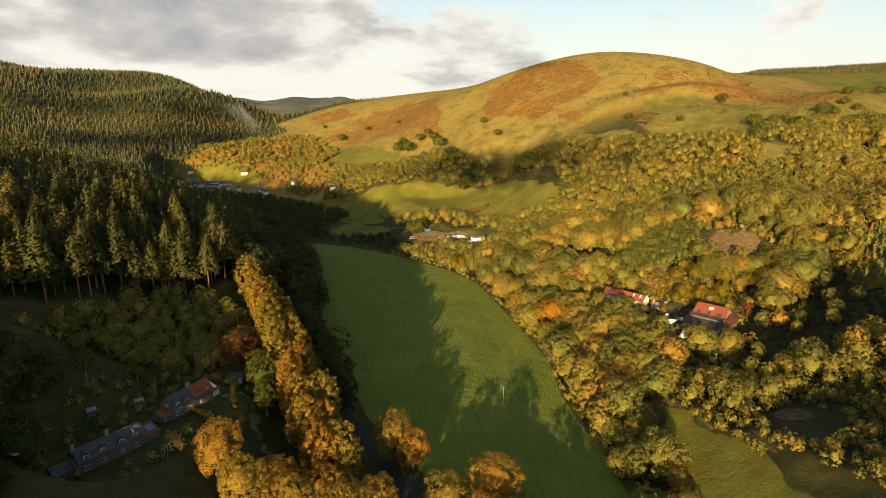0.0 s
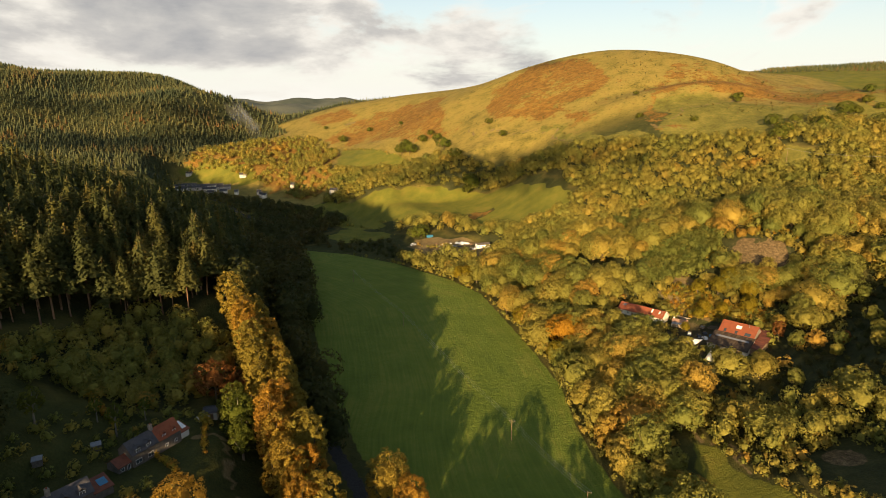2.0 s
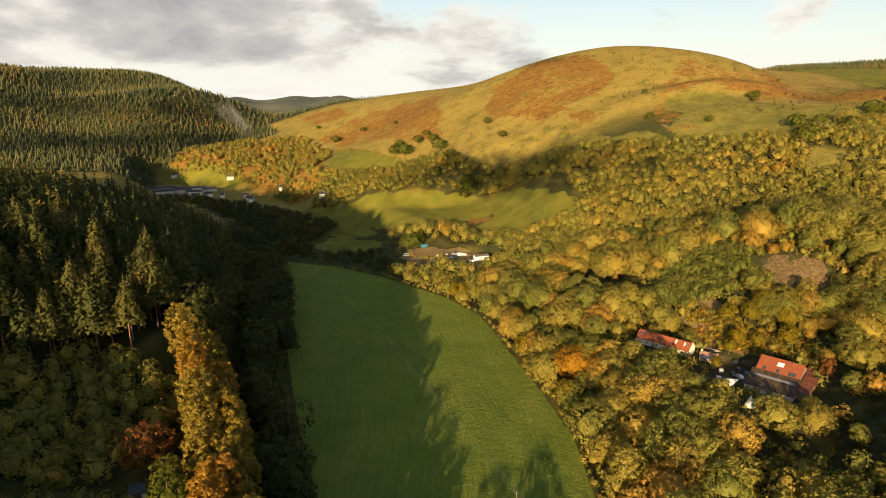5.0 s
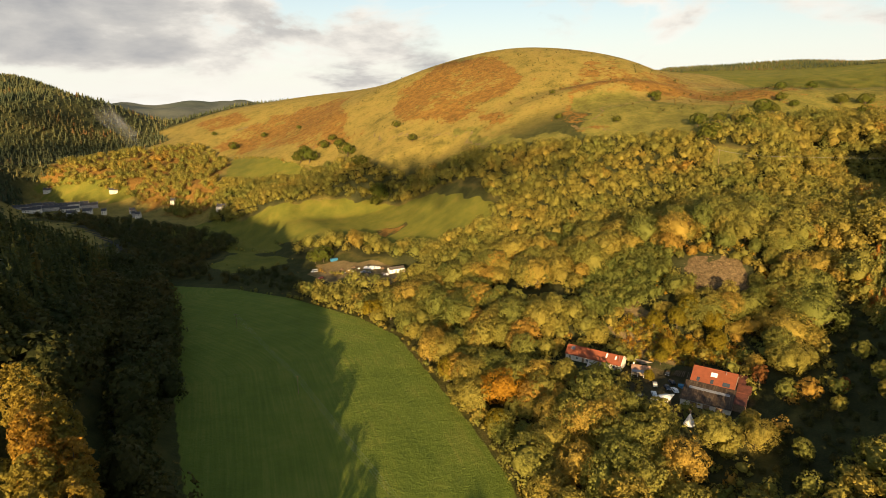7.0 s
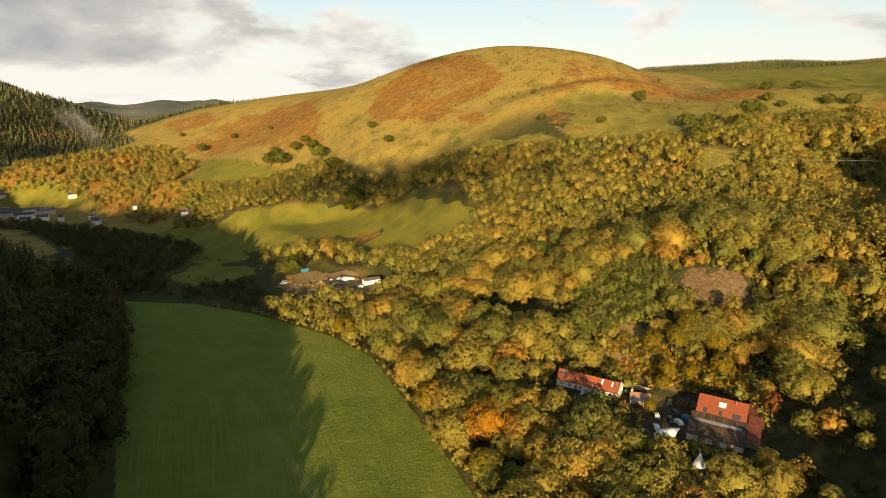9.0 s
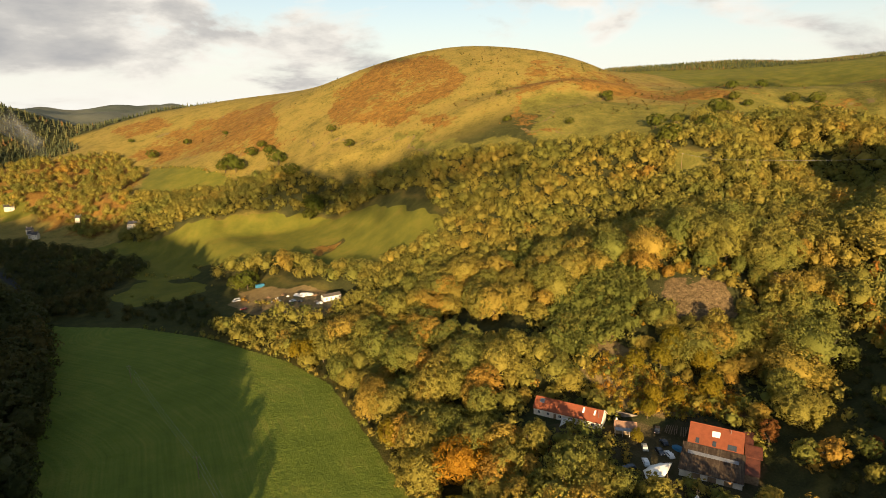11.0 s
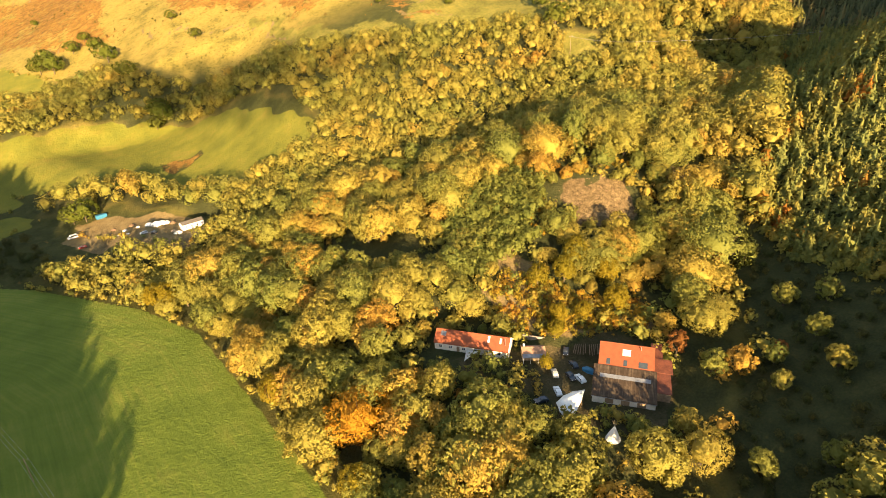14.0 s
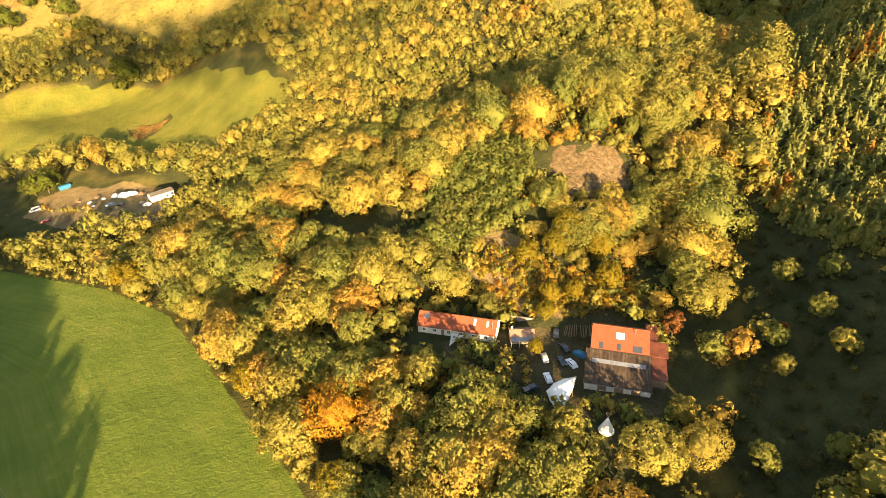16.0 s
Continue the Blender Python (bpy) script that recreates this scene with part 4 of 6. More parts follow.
def build_conifers():
    rng = np.random.default_rng(41)
    pts = scatter(FOREST, 6.9, 12, (GARDEN, CLEARING))
    d = np.hypot(pts[:, 0] + 118, pts[:, 1] - 262)
    order = np.argsort(d)
    near, rest = pts[order[:150]], pts[order[150:]]
    kinds = []
    for k in range(5):
        H, bare = (33, 30, 35, 32, 28)[k], (0.42, 0.38, 0.46, 0.36, 0.32)[k]
        v, f, n = cone_tree(300 + k, H * (1 - bare), (6.4, 7.0, 6.2, 7.2, 6.6)[k], 800, 1.0, full=0.85)
        c, t = (v + np.array([0, 0, H * bare]), f, n), join([rod((0, 0, -1.0), (0, 0, H * 0.97), 0.011 * H + 0.05, 0.03, 6)])
        kinds.append(tree_root("spruce_tree", c, t, needle, bark_pine, "tall spruce with a bare sunlit trunk at the forest edge", "tree", "spruces of the forest edge"))
    used = set()
    for x, y in near:
        k = int(rng.integers(0, 5))
        m = pose(x, y, height(x, y), rng.uniform(-2, 2), rng.uniform(-2, 2), rng.uniform(0, 360)) @ Matrix.Scale(rng.uniform(0.72, 1.12), 4)
        if k not in used:
            used.add(k)
            kinds[k].matrix_basis = m
        else:
            copy_thing(kinds[k], m).matrix_basis = m
    temp = [cone_tree(320 + k, (32, 29, 34, 27)[k], (7.2, 6.6, 7.0, 7.4)[k], 130, 2.1, full=0.9) for k in range(4)]
    west = scatter(FOREST_WEST, 12, 22)
    p = rest[(rest[:, 0] > -330) & (rest[:, 1] > 130)]
    stuff_trees("spruce_forest", temp, p, rng.uniform(0.62, 1.12, len(p)), np.clip(0.5 + 0.3 * waves(p[:, 0], p[:, 1], 60, 26) + rng.normal(0, 0.2, len(p)), 0, 1), needle_far, "dense dark green spruce forest on the valley side", "forest", 14)
    low = [cone_tree(340 + k, (7.6, 6.8, 8.4)[k], 3.3, 64, 1.05, full=0.85) for k in range(3)]
    pl = scatter(PLANTATION, 3.8, 15)
    pl = np.vstack([pl[(pl[:, 0] < 470)], scatter(CLEARING, 9.5, 23)])
    stuff_trees("young_plantation", low, pl, rng.uniform(0.6, 1.25, len(pl)), np.clip(0.42 + 0.3 * waves(pl[:, 0], pl[:, 1], 40, 25) + rng.normal(0, 0.22, len(pl)), 0, 1), young_far, "young mixed conifer plantation with rusty larches", "plantation", 16)
    coarse = [cone_tree(360 + k, 17, 5.4, 9, 3.1, heart=False) for k in range(4)]
    ff = np.vstack([scatter(NOTCH_WOOD, 9, 15), scatter(FAR_FOREST, 9.4, 17), scatter(FAR_RIDGE, 10.5, 18), scatter(FAR_HEAD, 13, 21), scatter(SHADE_HILL, 7.5, 19), west])
    big = np.where(np.arange(len(ff)) >= len(ff) - len(west), 1.9, np.where(ff[:, 0] > 600, 0.75, 1.0))
    stuff_trees("far_forest", coarse, ff, big * np.where(ff[:, 0] < -300, 1.1, 1.0) * rng.uniform(0.36, 0.72, len(ff)), np.clip(0.45 + 0.4 * waves(ff[:, 0], ff[:, 1], 160, 24) + rng.normal(0, 0.18, len(ff)), 0, 1), hazy_needle, "far conifer forest clothing the hills", "forest", 20)


build_woods()
build_conifers()


# ---- single trees ----
def build_single_trees():
    rng = np.random.default_rng(50)

    def put(ob, x, y, s, used=[]):
        m = pose(x, y, height(x, y), 0, 0, rng.uniform(0, 360)) @ Matrix.Scale(s, 4)
        if ob.name in used:
            copy_thing(ob, m).matrix_basis = m
        else:
            used.append(ob.name)
            ob.matrix_basis = m
    # the tall golden row beside the road
    row = [tree_root("larch_tree", *broadleaf(400 + k, 27, 5.6, 110, 36, 0.38, base=0.06, thin=0.1), leaf_larch, bark, "tall golden larch in the row beside the road", "tree", "larch row by the road") for k in range(4)]
    line = [(-88, 270), (-73, 244), (-60, 218), (-49, 194), (-39, 172), (-32, 156)]
    for a, b in zip(line[:-1], line[1:]):
        n = max(2, int(math.hypot(b[0] - a[0], b[1] - a[1]) / 3.4))
        for i in range(n):
            u = i / n
            put(row[int(rng.integers(0, 4))], a[0] + u * (b[0] - a[0]) + (4.4 if i % 2 else -3.8) + rng.uniform(-1.6, 1.6), a[1] + u * (b[1] - a[1]) + rng.uniform(-1.5, 1.5), rng.uniform(0.82, 1.12))
    # broad golden beeches at the valley's mouth
    beech = [tree_root("beech_tree", *broadleaf(420 + k, 20, 8.4, 150, 50, 0.29, base=0.08, tuft=(0.11, 0.22)), leaf_larch, bark, "broad beech in golden brown autumn leaf", "tree", "beeches at the valley mouth") for k in range(3)]
    for k, (x, y, s) in enumerate([(-64, 146, 0.85), (-55, 139, 0.85), (-47, 148, 0.8), (-40, 140, 0.95), (-33, 148, 0.95), (-26, 141, 1.0), (-20, 150, 0.9), (-15, 184, 0.95), (-8, 178, 0.8), (5, 149, 0.95), (20, 156, 1.0), (14, 140, 0.9), (72, 142, 0.8)]):
        put(beech[k % 3], x, y, s)
    green = tree_root("sycamore_tree", *broadleaf(430, 19, 5.6, 80, 32, 0.36, base=0.12), leaf_green, bark_birch, "bright green sycamore beside the drive", "tree")
    put(green, -65, 195, 1.0), put(green, -61, 186, 0.8), put(green, -69, 205, 0.9)
    rust = tree_root("copper_beech", *broadleaf(431, 15, 7.0, 80, 28, 0.38, base=0.2, thin=0.15), leaf_rust, bark, "dark copper coloured beech behind the garage", "tree")
    put(rust, -80, 215, 1.0), put(rust, -74, 225, 0.7)
    pale = tree_root("birch_tree", *broadleaf(432, 14, 3.4, 50, 18, 0.36, base=0.4, thin=0.25), leaf_green, bark_birch, "slender pale green birch in the garden", "tree", "garden birches")
    for x, y, s in [(-117, 176, 1.0), (-100, 186, 0.8), (-108, 190, 0.6), (-96, 196, 0.6)]:
        put(pale, x, y, s)
    orange = tree_root("maple_tree", *broadleaf(433, 14, 9.6, 170, 40, 0.33, tuft=(0.11, 0.2)), leaf_orange, bark, "glowing orange maple in the valley wood", "tree")
    put(orange, 68, 309, 1.1)
    yellow = tree_root("field_maple", *broadleaf(434, 13, 6.0, 90, 34, 0.32), leaf_yellow, bark, "yellow field maple at the field's edge", "tree", "yellow maples")
    for x, y, s in [(22, 428, 1.0), (17, 434, 0.85), (60, 290, 0.9), (50, 340, 0.9), (56, 318, 0.75), (96, 262, 0.8), (92, 268, 0.75), (46, 364, 0.7), (148, 330, 0.75), (158, 327, 0.8), (170, 318, 0.9), (164, 306, 0.8), (138, 306, 0.55), (144, 312, 0.6), (152, 309, 0.55), (128, 297, 0.42), (166, 330, 0.95)]:
        put(yellow, x, y, s)
    copper = tree_root("rowan_tree", *broadleaf(435, 12, 3.4, 60, 24, 0.36, thin=0.15), leaf_rust, bark, "thin rowan turning russet above the barn", "tree", "russet rowans")
    for x, y, s in [(165, 279, 0.85), (206, 300, 0.8), (180, 257, 0.6)]:
        put(copper, x, y, s)
    # hazels and thorns whose tops stand in the light over the shaded gully
    hazel = tree_root("hazel_tree", *broadleaf(437, 10, 4.4, 64, 28, 0.33, base=0.1), leaf_mixed, bark, "round hazel with yellowing leaves in the shaded gully", "tree", "gully hazels")
    for x, y, s in [(202, 271, 0.85), (179, 257, 0.7), (172, 250, 0.65), (193, 255, 0.8), (184, 243, 0.8), (170, 261, 0.9), (165, 266, 0.9), (147, 236, 0.8), (235, 319, 1.0), (208, 262, 0.8), (160, 227, 0.8), (216, 296, 0.7)]:
        put(hazel, x, y, s)
    # lone trees and thorns on the open hill
    thorn = tree_root("hawthorn", *broadleaf(436, 9, 5.4, 50, 16, 0.45, base=0.15), leaf_green, bark, "wind-bent hawthorn on the open hillside", "tree", "hill hawthorns")
    for x, y, s in [(303, 545, 1.3), (325, 548, 1.0), (330, 520, 1.4), (345, 525, 1.3), (362, 530, 1.2), (318, 640, 0.7), (322, 655, 0.8), (330, 660, 0.8), (70, 800, 1.0), (-20, 860, 1.3), (0, 845, 1.2), (-45, 870, 1.2), (410, 590, 1.0), (440, 600, 0.8), (385, 575, 0.9), (215, 640, 0.7), (230, 700, 0.6), (-215, 1150, 0.8), (-120, 1060, 1.0), (-60, 1000, 0.7), (24, 735, 1.6), (40, 700, 1.5), (36, 690, 1.2), (-15, 563, 1.5), (-22, 566, 1.2), (398, 588, 1.5), (460, 645, 1.0), (435, 613, 1.0), (497, 645, 1.0), (492, 600, 1.2), (510, 590, 1.3), (495, 575, 1.2), (505, 568, 1.0), (254, 595, 0.7), (296, 518, 1.4), (292, 513, 1.4), (-180, 1009, 1.0), (-38, 838, 2.0), (-50, 848, 1.8), (10, 800, 1.8), (83, 747, 1.0), (-9, 873, 1.0), (42, 695, 1.6), (-167, 1053, 1.5)]:
        put(thorn, x, y, s)


def build_shrubs():
    """Low growth: the replanted clearing, the gully's bushes, banks and hedges."""
    rng = np.random.default_rng(51)
    temp = [broadleaf(500 + k, 5, 2.3, 16, 5, 0.40, base=0.02, core=(5, 3), tuft=(0.2, 0.4))[0] for k in range(4)]
    groups = [(scatter(CLEARING, 4.4, 31), 0.7), (scatter(GULLY_SIDE, 5.2, 32, (FARM_YARD, GULLY_FLOOR, QUARRY)), 0.8), (scatter(LEDGE, 4.5, 33), 0.6), (np.array([(110, 313), (117, 306), (112, 304), (108, 298), (114, 292), (120, 301), (122, 296), (116, 300), (121, 300), (118, 305), (113, 309), (108, 307), (104, 303), (118, 274), (113, 279), (126, 268), (131, 262), (145, 256), (165, 262), (168, 272), (170, 290), (164, 296), (156, 303), (110, 290), (111, 285), (126.5, 272.5), (128.5, 270.5), (130.5, 268), (132.8, 265.6), (135, 263.4), (112, 300), (116, 296), (120, 291), (118, 288), (113, 314)]), 0.95), (scatter(GAP, 8, 34), 0.6), (scatter(TIPI_GAP, 3.6, 41), 0.34), (scatter(SCREE_LOW, 6, 35), 0.5), (scatter(GARDEN, 5.5, 36, ([(-100, 165), (-75, 195), (-68, 180), (-90, 140), (-112, 135), (-108, 150)],)), 0.6)]
    for line, gap in (([(94, 217), (100, 208), (104, 189), (106, 174), (107, 162)], 1.5), ([(-67, 640), (-33, 615), (-2, 598), (44, 551)], 4.0), ([(-140, 757), (-190, 700), (-170, 684), (-110, 640), (-60, 615)], 5.0), ([(-160, 1000), (-100, 900), (-26, 806)], 5.0), ([(-110, 590), (-70, 560), (-40, 590)], 5.0), ([(-20, 545), (5, 512), (22, 494), (42, 478)], 4.5), ([(FX1, FY1) for FX1, FY1 in FIELD[1:11]], 4.0)):
        pts = []
        for a, b in zip(line[:-1], line[1:]):
            n = max(1, int(math.hypot(b[0] - a[0], b[1] - a[1]) / gap))
            pts += [(a[0] + (b[0] - a[0]) * i / n + rng.uniform(-1.6, 1.6) + 2.4, a[1] + (b[1] - a[1]) * i / n + rng.uniform(-1.8, 1.8)) for i in range(n) if rng.uniform() < 0.72]
        groups.append((np.array(pts), 0.55))
    p = np.vstack([g for g, _ in groups])
    s = np.concatenate([np.full(len(g), k) for g, k in groups]) * rng.uniform(0.45, 1.45, len(p))
    stuff_trees("shrubs", temp, p, s, rng.uniform(0, 1, len(p)), leaf_mixed_far, "bushes and young growth of hedges, banks and clearings", "bushes", 37, 0.2)
    hedge = [(-79 + 10 * u + rng.uniform(-0.4, 0.4), 203 - 26 * u) for u in np.linspace(0, 1, 22)]
    hedge += [(-122 + 20 * u + rng.uniform(-0.4, 0.4), 205 - 15 * u) for u in np.linspace(0, 1, 24)] + [(-86 + 13 * u + rng.uniform(-0.4, 0.4), 178 - 10 * u) for u in np.linspace(0, 1, 18)]
    bp = np.vstack([np.array(hedge), scatter(LEDGE, 2.2, 42), scatter([(126, 317), (134, 308), (158, 300), (166, 292), (170, 300), (160, 320), (150, 334), (128, 336)], 3.2, 47), scatter([(94, 310), (104, 303), (112, 296), (113, 282), (118, 274), (112, 268), (104, 280), (96, 296)], 4.0, 48),  scatter([(170, 345), (176, 364), (168, 372), (160, 352)], 2.6, 43), scatter([(200, 330), (214, 342), (224, 352), (216, 330), (206, 322)], 2.8, 44), scatter([(186, 368), (204, 362), (212, 346), (218, 352), (206, 370), (190, 376)], 2.8, 45)])
    stuff_trees("bank_bracken", temp, bp, rng.uniform(0.2, 0.62, len(bp)), rng.uniform(0.0, 1.0, len(bp)), leaf_gold_far, "golden bracken and bramble on the bank above the yard", "bracken", 46, 0.1)
    # gorse, bracken clumps and thorn dotted over the hill
    tiny = [broadleaf(510 + k, 5, 2.3, 4, 4, 0.5, base=0.02, core=(4, 3), tuft=(0.25, 0.45))[0] for k in range(4)]
    hp = scatter([(-150, 1100), (0, 860), (130, 690), (220, 600), (330, 560), (480, 570), (560, 650), (300, 880), (100, 1010)], 6.6, 38, jitter=0.5)
    hp = hp[rng.uniform(0, 1, len(hp)) < 0.15 + 0.85 * smooth(0.2 + 0.9 * waves(hp[:, 0], hp[:, 1], 70, 39))]
    stuff_trees("hill_scrub", tiny, hp, 0.12 + 0.5 * rng.uniform(0, 1, len(hp)) ** 3, rng.uniform(0, 1, len(hp)), leaf_scrub_far, "small gorse and bracken clumps dotted over the hill", "bushes", 39)


def build_rocks():
    """Broken stone on the scree and the bare bank."""
    rng = np.random.default_rng(55)
    rv, rf = ball(0, 0, 0, 1, 0.7, 6, 4)
    rf = np.vstack([rf[:, [0, 1, 2]], rf[:, [0, 2, 3]]])
    temp = [(rv * (1 + rng.uniform(-0.35, 0.35, (len(rv), 1))), rf, rv) for _ in range(4)]
    p = np.vstack([scatter(SCREE, 1.5, 56, jitter=0.5), scatter(SCREE_LOW, 2.4, 57, jitter=0.5), scatter([(127, 182), (126, 188), (136, 189), (136, 182)], 1.3, 58, jitter=0.5)])
    p = p[rng.uniform(0, 1, len(p)) < 0.4]
    stuff_trees("scree_rocks", temp, p, rng.uniform(0.12, 0.5, len(p)) ** 1.3, rng.uniform(0, 1, len(p)), rubble, "broken brown rocks of the old quarry scree", "rocks", 59, soft=False)


build_single_trees()
build_shrubs()


# ---- buildings ----
slate = plain("slate", (0.060, 0.058, 0.062), 0.7, 0.35, 0.7)
red_tile = plain("red_tile", (0.215, 0.062, 0.026), 0.75, 0.22, 0.6)
rust_sheet = plain("rust_sheet", (0.135, 0.044, 0.024), 0.7, 0.45, 0.5)
white_wall = plain("white_wall", (0.66, 0.61, 0.52), 0.9, 0.16, 0.5)
stone_wall = plain("stone_wall", (0.22, 0.19, 0.155), 0.9, 0.4, 1.2, relief=0.5)
dark_wall = plain("dark_wall", (0.11, 0.095, 0.08), 0.9, 0.4, 1.2)
white_paint = plain("white_paint", (0.80, 0.79, 0.75), 0.5, 0.06, 1.0)
canvas = plain("canvas", (0.80, 0.78, 0.72), 0.8, 0.07, 0.6)
timber = plain("timber", (0.22, 0.15, 0.09), 0.85, 0.4, 1.5)
pale_timber = plain("pale_timber", (0.34, 0.26, 0.17), 0.85, 0.35, 1.5)
blue_sheet = plain("blue_sheet", (0.035, 0.16, 0.28), 0.5, 0.2, 0.8)
glass_dark = plain("glass_dark", (0.045, 0.055, 0.065), 0.08, 0.2, 0.7, spec=0.6)
sky_panel = plain("sky_panel", (0.17, 0.18, 0.20), 0.35, 0.3, 0.9)
rubber = plain("rubber", (0.02, 0.02, 0.02), 0.85, 0.2, 3.0)
steel = plain("steel", (0.30, 0.30, 0.31), 0.45, 0.2, 3.0, metal=0.7)
rubble = plain("rubble", (0.165, 0.104, 0.058), 0.9, 0.4, 1.4)
build_rocks()
road_paint = plain("road_paint", (0.55, 0.54, 0.50), 0.7, 0.2, 1.0)


def sheet_material():
    """Old corrugated cement sheet: ribs down the slope, lichen and dark runs."""
    n = Nodes("cement_sheet", 0.85, 0.2)
    co = n.coord("Object")
    w = n.node("ShaderNodeTexWave")
    w.inputs["Scale"].default_value = 1.6
    n.link(co, w.inputs["Vector"])
    mp = n.node("ShaderNodeMapping")
    mp.inputs["Scale"].default_value = (1.2, 0.12, 0.12)
    n.link(co, mp.inputs[0])
    run = n.noise(1.3, 5, 0.6, mp.outputs[0])
    c = n.ramp(n.math("ADD", n.math("MULTIPLY", run, 0.7), n.math("MULTIPLY", n.noise(1.1, 5), 0.3)), [(0.34, (0.030, 0.020, 0.013)), (0.52, (0.062, 0.043, 0.028)), (0.68, (0.125, 0.092, 0.060))])
    n.bump(w.outputs["Fac"], 0.6, 0.05)
    return n.colour(c)


cement_sheet = sheet_material()


def add_box(bm, x0, x1, y0, y1, z0, z1):
    v = [bm.verts.new((x, y, z)) for z in (z0, z1) for x, y in ((x0, y0), (x1, y0), (x1, y1), (x0, y1))]
    for f in ((3, 2, 1, 0), (4, 5, 6, 7), (0, 1, 5, 4), (1, 2, 6, 5), (2, 3, 7, 6), (3, 0, 4, 7)):
        bm.faces.new([v[i] for i in f])


def boxes(*dims, bevel=0.0):
    bm = bmesh.new()
    for d in dims:
        add_box(bm, *d)
    if bevel:
        bmesh.ops.bevel(bm, geom=bm.edges[:], offset=bevel, segments=1, affect="EDGES")
    return bm


def prism(profile, x0, x1):
    """A solid of one outline (y, z) drawn out along x."""
    bm = bmesh.new()
    a = [bm.verts.new((x0, y, z)) for y, z in profile]
    b = [bm.verts.new((x1, y, z)) for y, z in profile]
    n = len(profile)
    bm.faces.new(a[::-1]), bm.faces.new(b)
    for i in range(n):
        bm.faces.new((a[i], a[(i + 1) % n], b[(i + 1) % n], b[i]))
    bmesh.ops.recalc_face_normals(bm, faces=bm.faces[:])
    return bm


def roof_slope(x0, x1, y_eave, z_eave, y_ridge, z_ridge, thick=0.16):
    return prism([(y_eave, z_eave), (y_ridge, z_ridge), (y_ridge, z_ridge + thick), (y_eave, z_eave + thick)], x0, x1)


def window_on(parent, x, z, w, h, y, face=-1, frame=white_paint, name="window"):
    """A framed window on the front (-1) or back (1) wall, with its pane and glazing bars."""
    t = 0.06
    y0, y1 = sorted((y, y + face * 0.05))
    ob = part(name, boxes((x - w / 2, x + w / 2, y0, y1, z, z + t), (x - w / 2, x + w / 2, y0, y1, z + h - t, z + h), (x - w / 2, x - w / 2 + t, y0, y1, z + t, z + h - t), (x + w / 2 - t, x + w / 2, y0, y1, z + t, z + h - t), (x - t / 2, x + t / 2, y0, y1, z + t, z + h - t)), frame, parent)
    yy = sorted((y, y + face * 0.025))
    part("pane", boxes((x - w / 2 + t, x + w / 2 - t, yy[0], yy[1], z + t, z + h - t)), glass_dark, ob)
    return ob


def on_slope(parent, name, x0, x1, u0, u1, y_eave, z_eave, y_ridge, z_ridge, mat, up=0.17, thick=0.07, label=""):
    """A panel lying on a roof slope; u runs from eave 0 to ridge 1."""
    f = lambda u: (y_eave + (y_ridge - y_eave) * u, z_eave + (z_ridge - z_eave) * u)
    (ya, za), (yb, zb) = f(u0), f(u1)
    return part(name, prism([(ya, za + up), (yb, zb + up), (yb, zb + up + thick), (ya, za + up + thick)], x0, x1), mat, parent, label)


def gable(name, m, L, W, eave, ridge, wall_mat, roof_mat, label, category="house", over=0.35, roof_label="", windows=(), chimneys=(), group=""):
    """A gabled building: walls, two roof slopes, windows and chimneys. Its front looks to -y."""
    ob = root(name, m, label, category, group)
    part("wall", prism([(-W / 2, -0.6), (W / 2, -0.6), (W / 2, eave), (0, ridge - 0.03), (-W / 2, eave)], -L / 2, L / 2), wall_mat, ob)
    k = (ridge - eave) / (W / 2)
    for s in (-1, 1):
        part("roof", roof_slope(-L / 2 - over, L / 2 + over, s * (W / 2 + over), eave - k * over, 0, ridge), roof_mat, ob, roof_label)
    part("ridge", boxes((-L / 2 - over, L / 2 + over, -0.14, 0.14, ridge + 0.08, ridge + 0.24)), roof_mat, ob)
    for x, z, w, h in windows:
        window_on(ob, x, z, w, h, -W / 2)
    for x, y in chimneys:
        c = part("chimney", boxes((x - 0.45, x + 0.45, y - 0.35, y + 0.35, ridge - 0.8, ridge + 1.3)), stone_wall, ob)
        part("chimney_pot", boxes((x - 0.14, x + 0.14, y - 0.14, y + 0.14, ridge + 1.3, ridge + 1.65)), red_tile, c)
    return ob


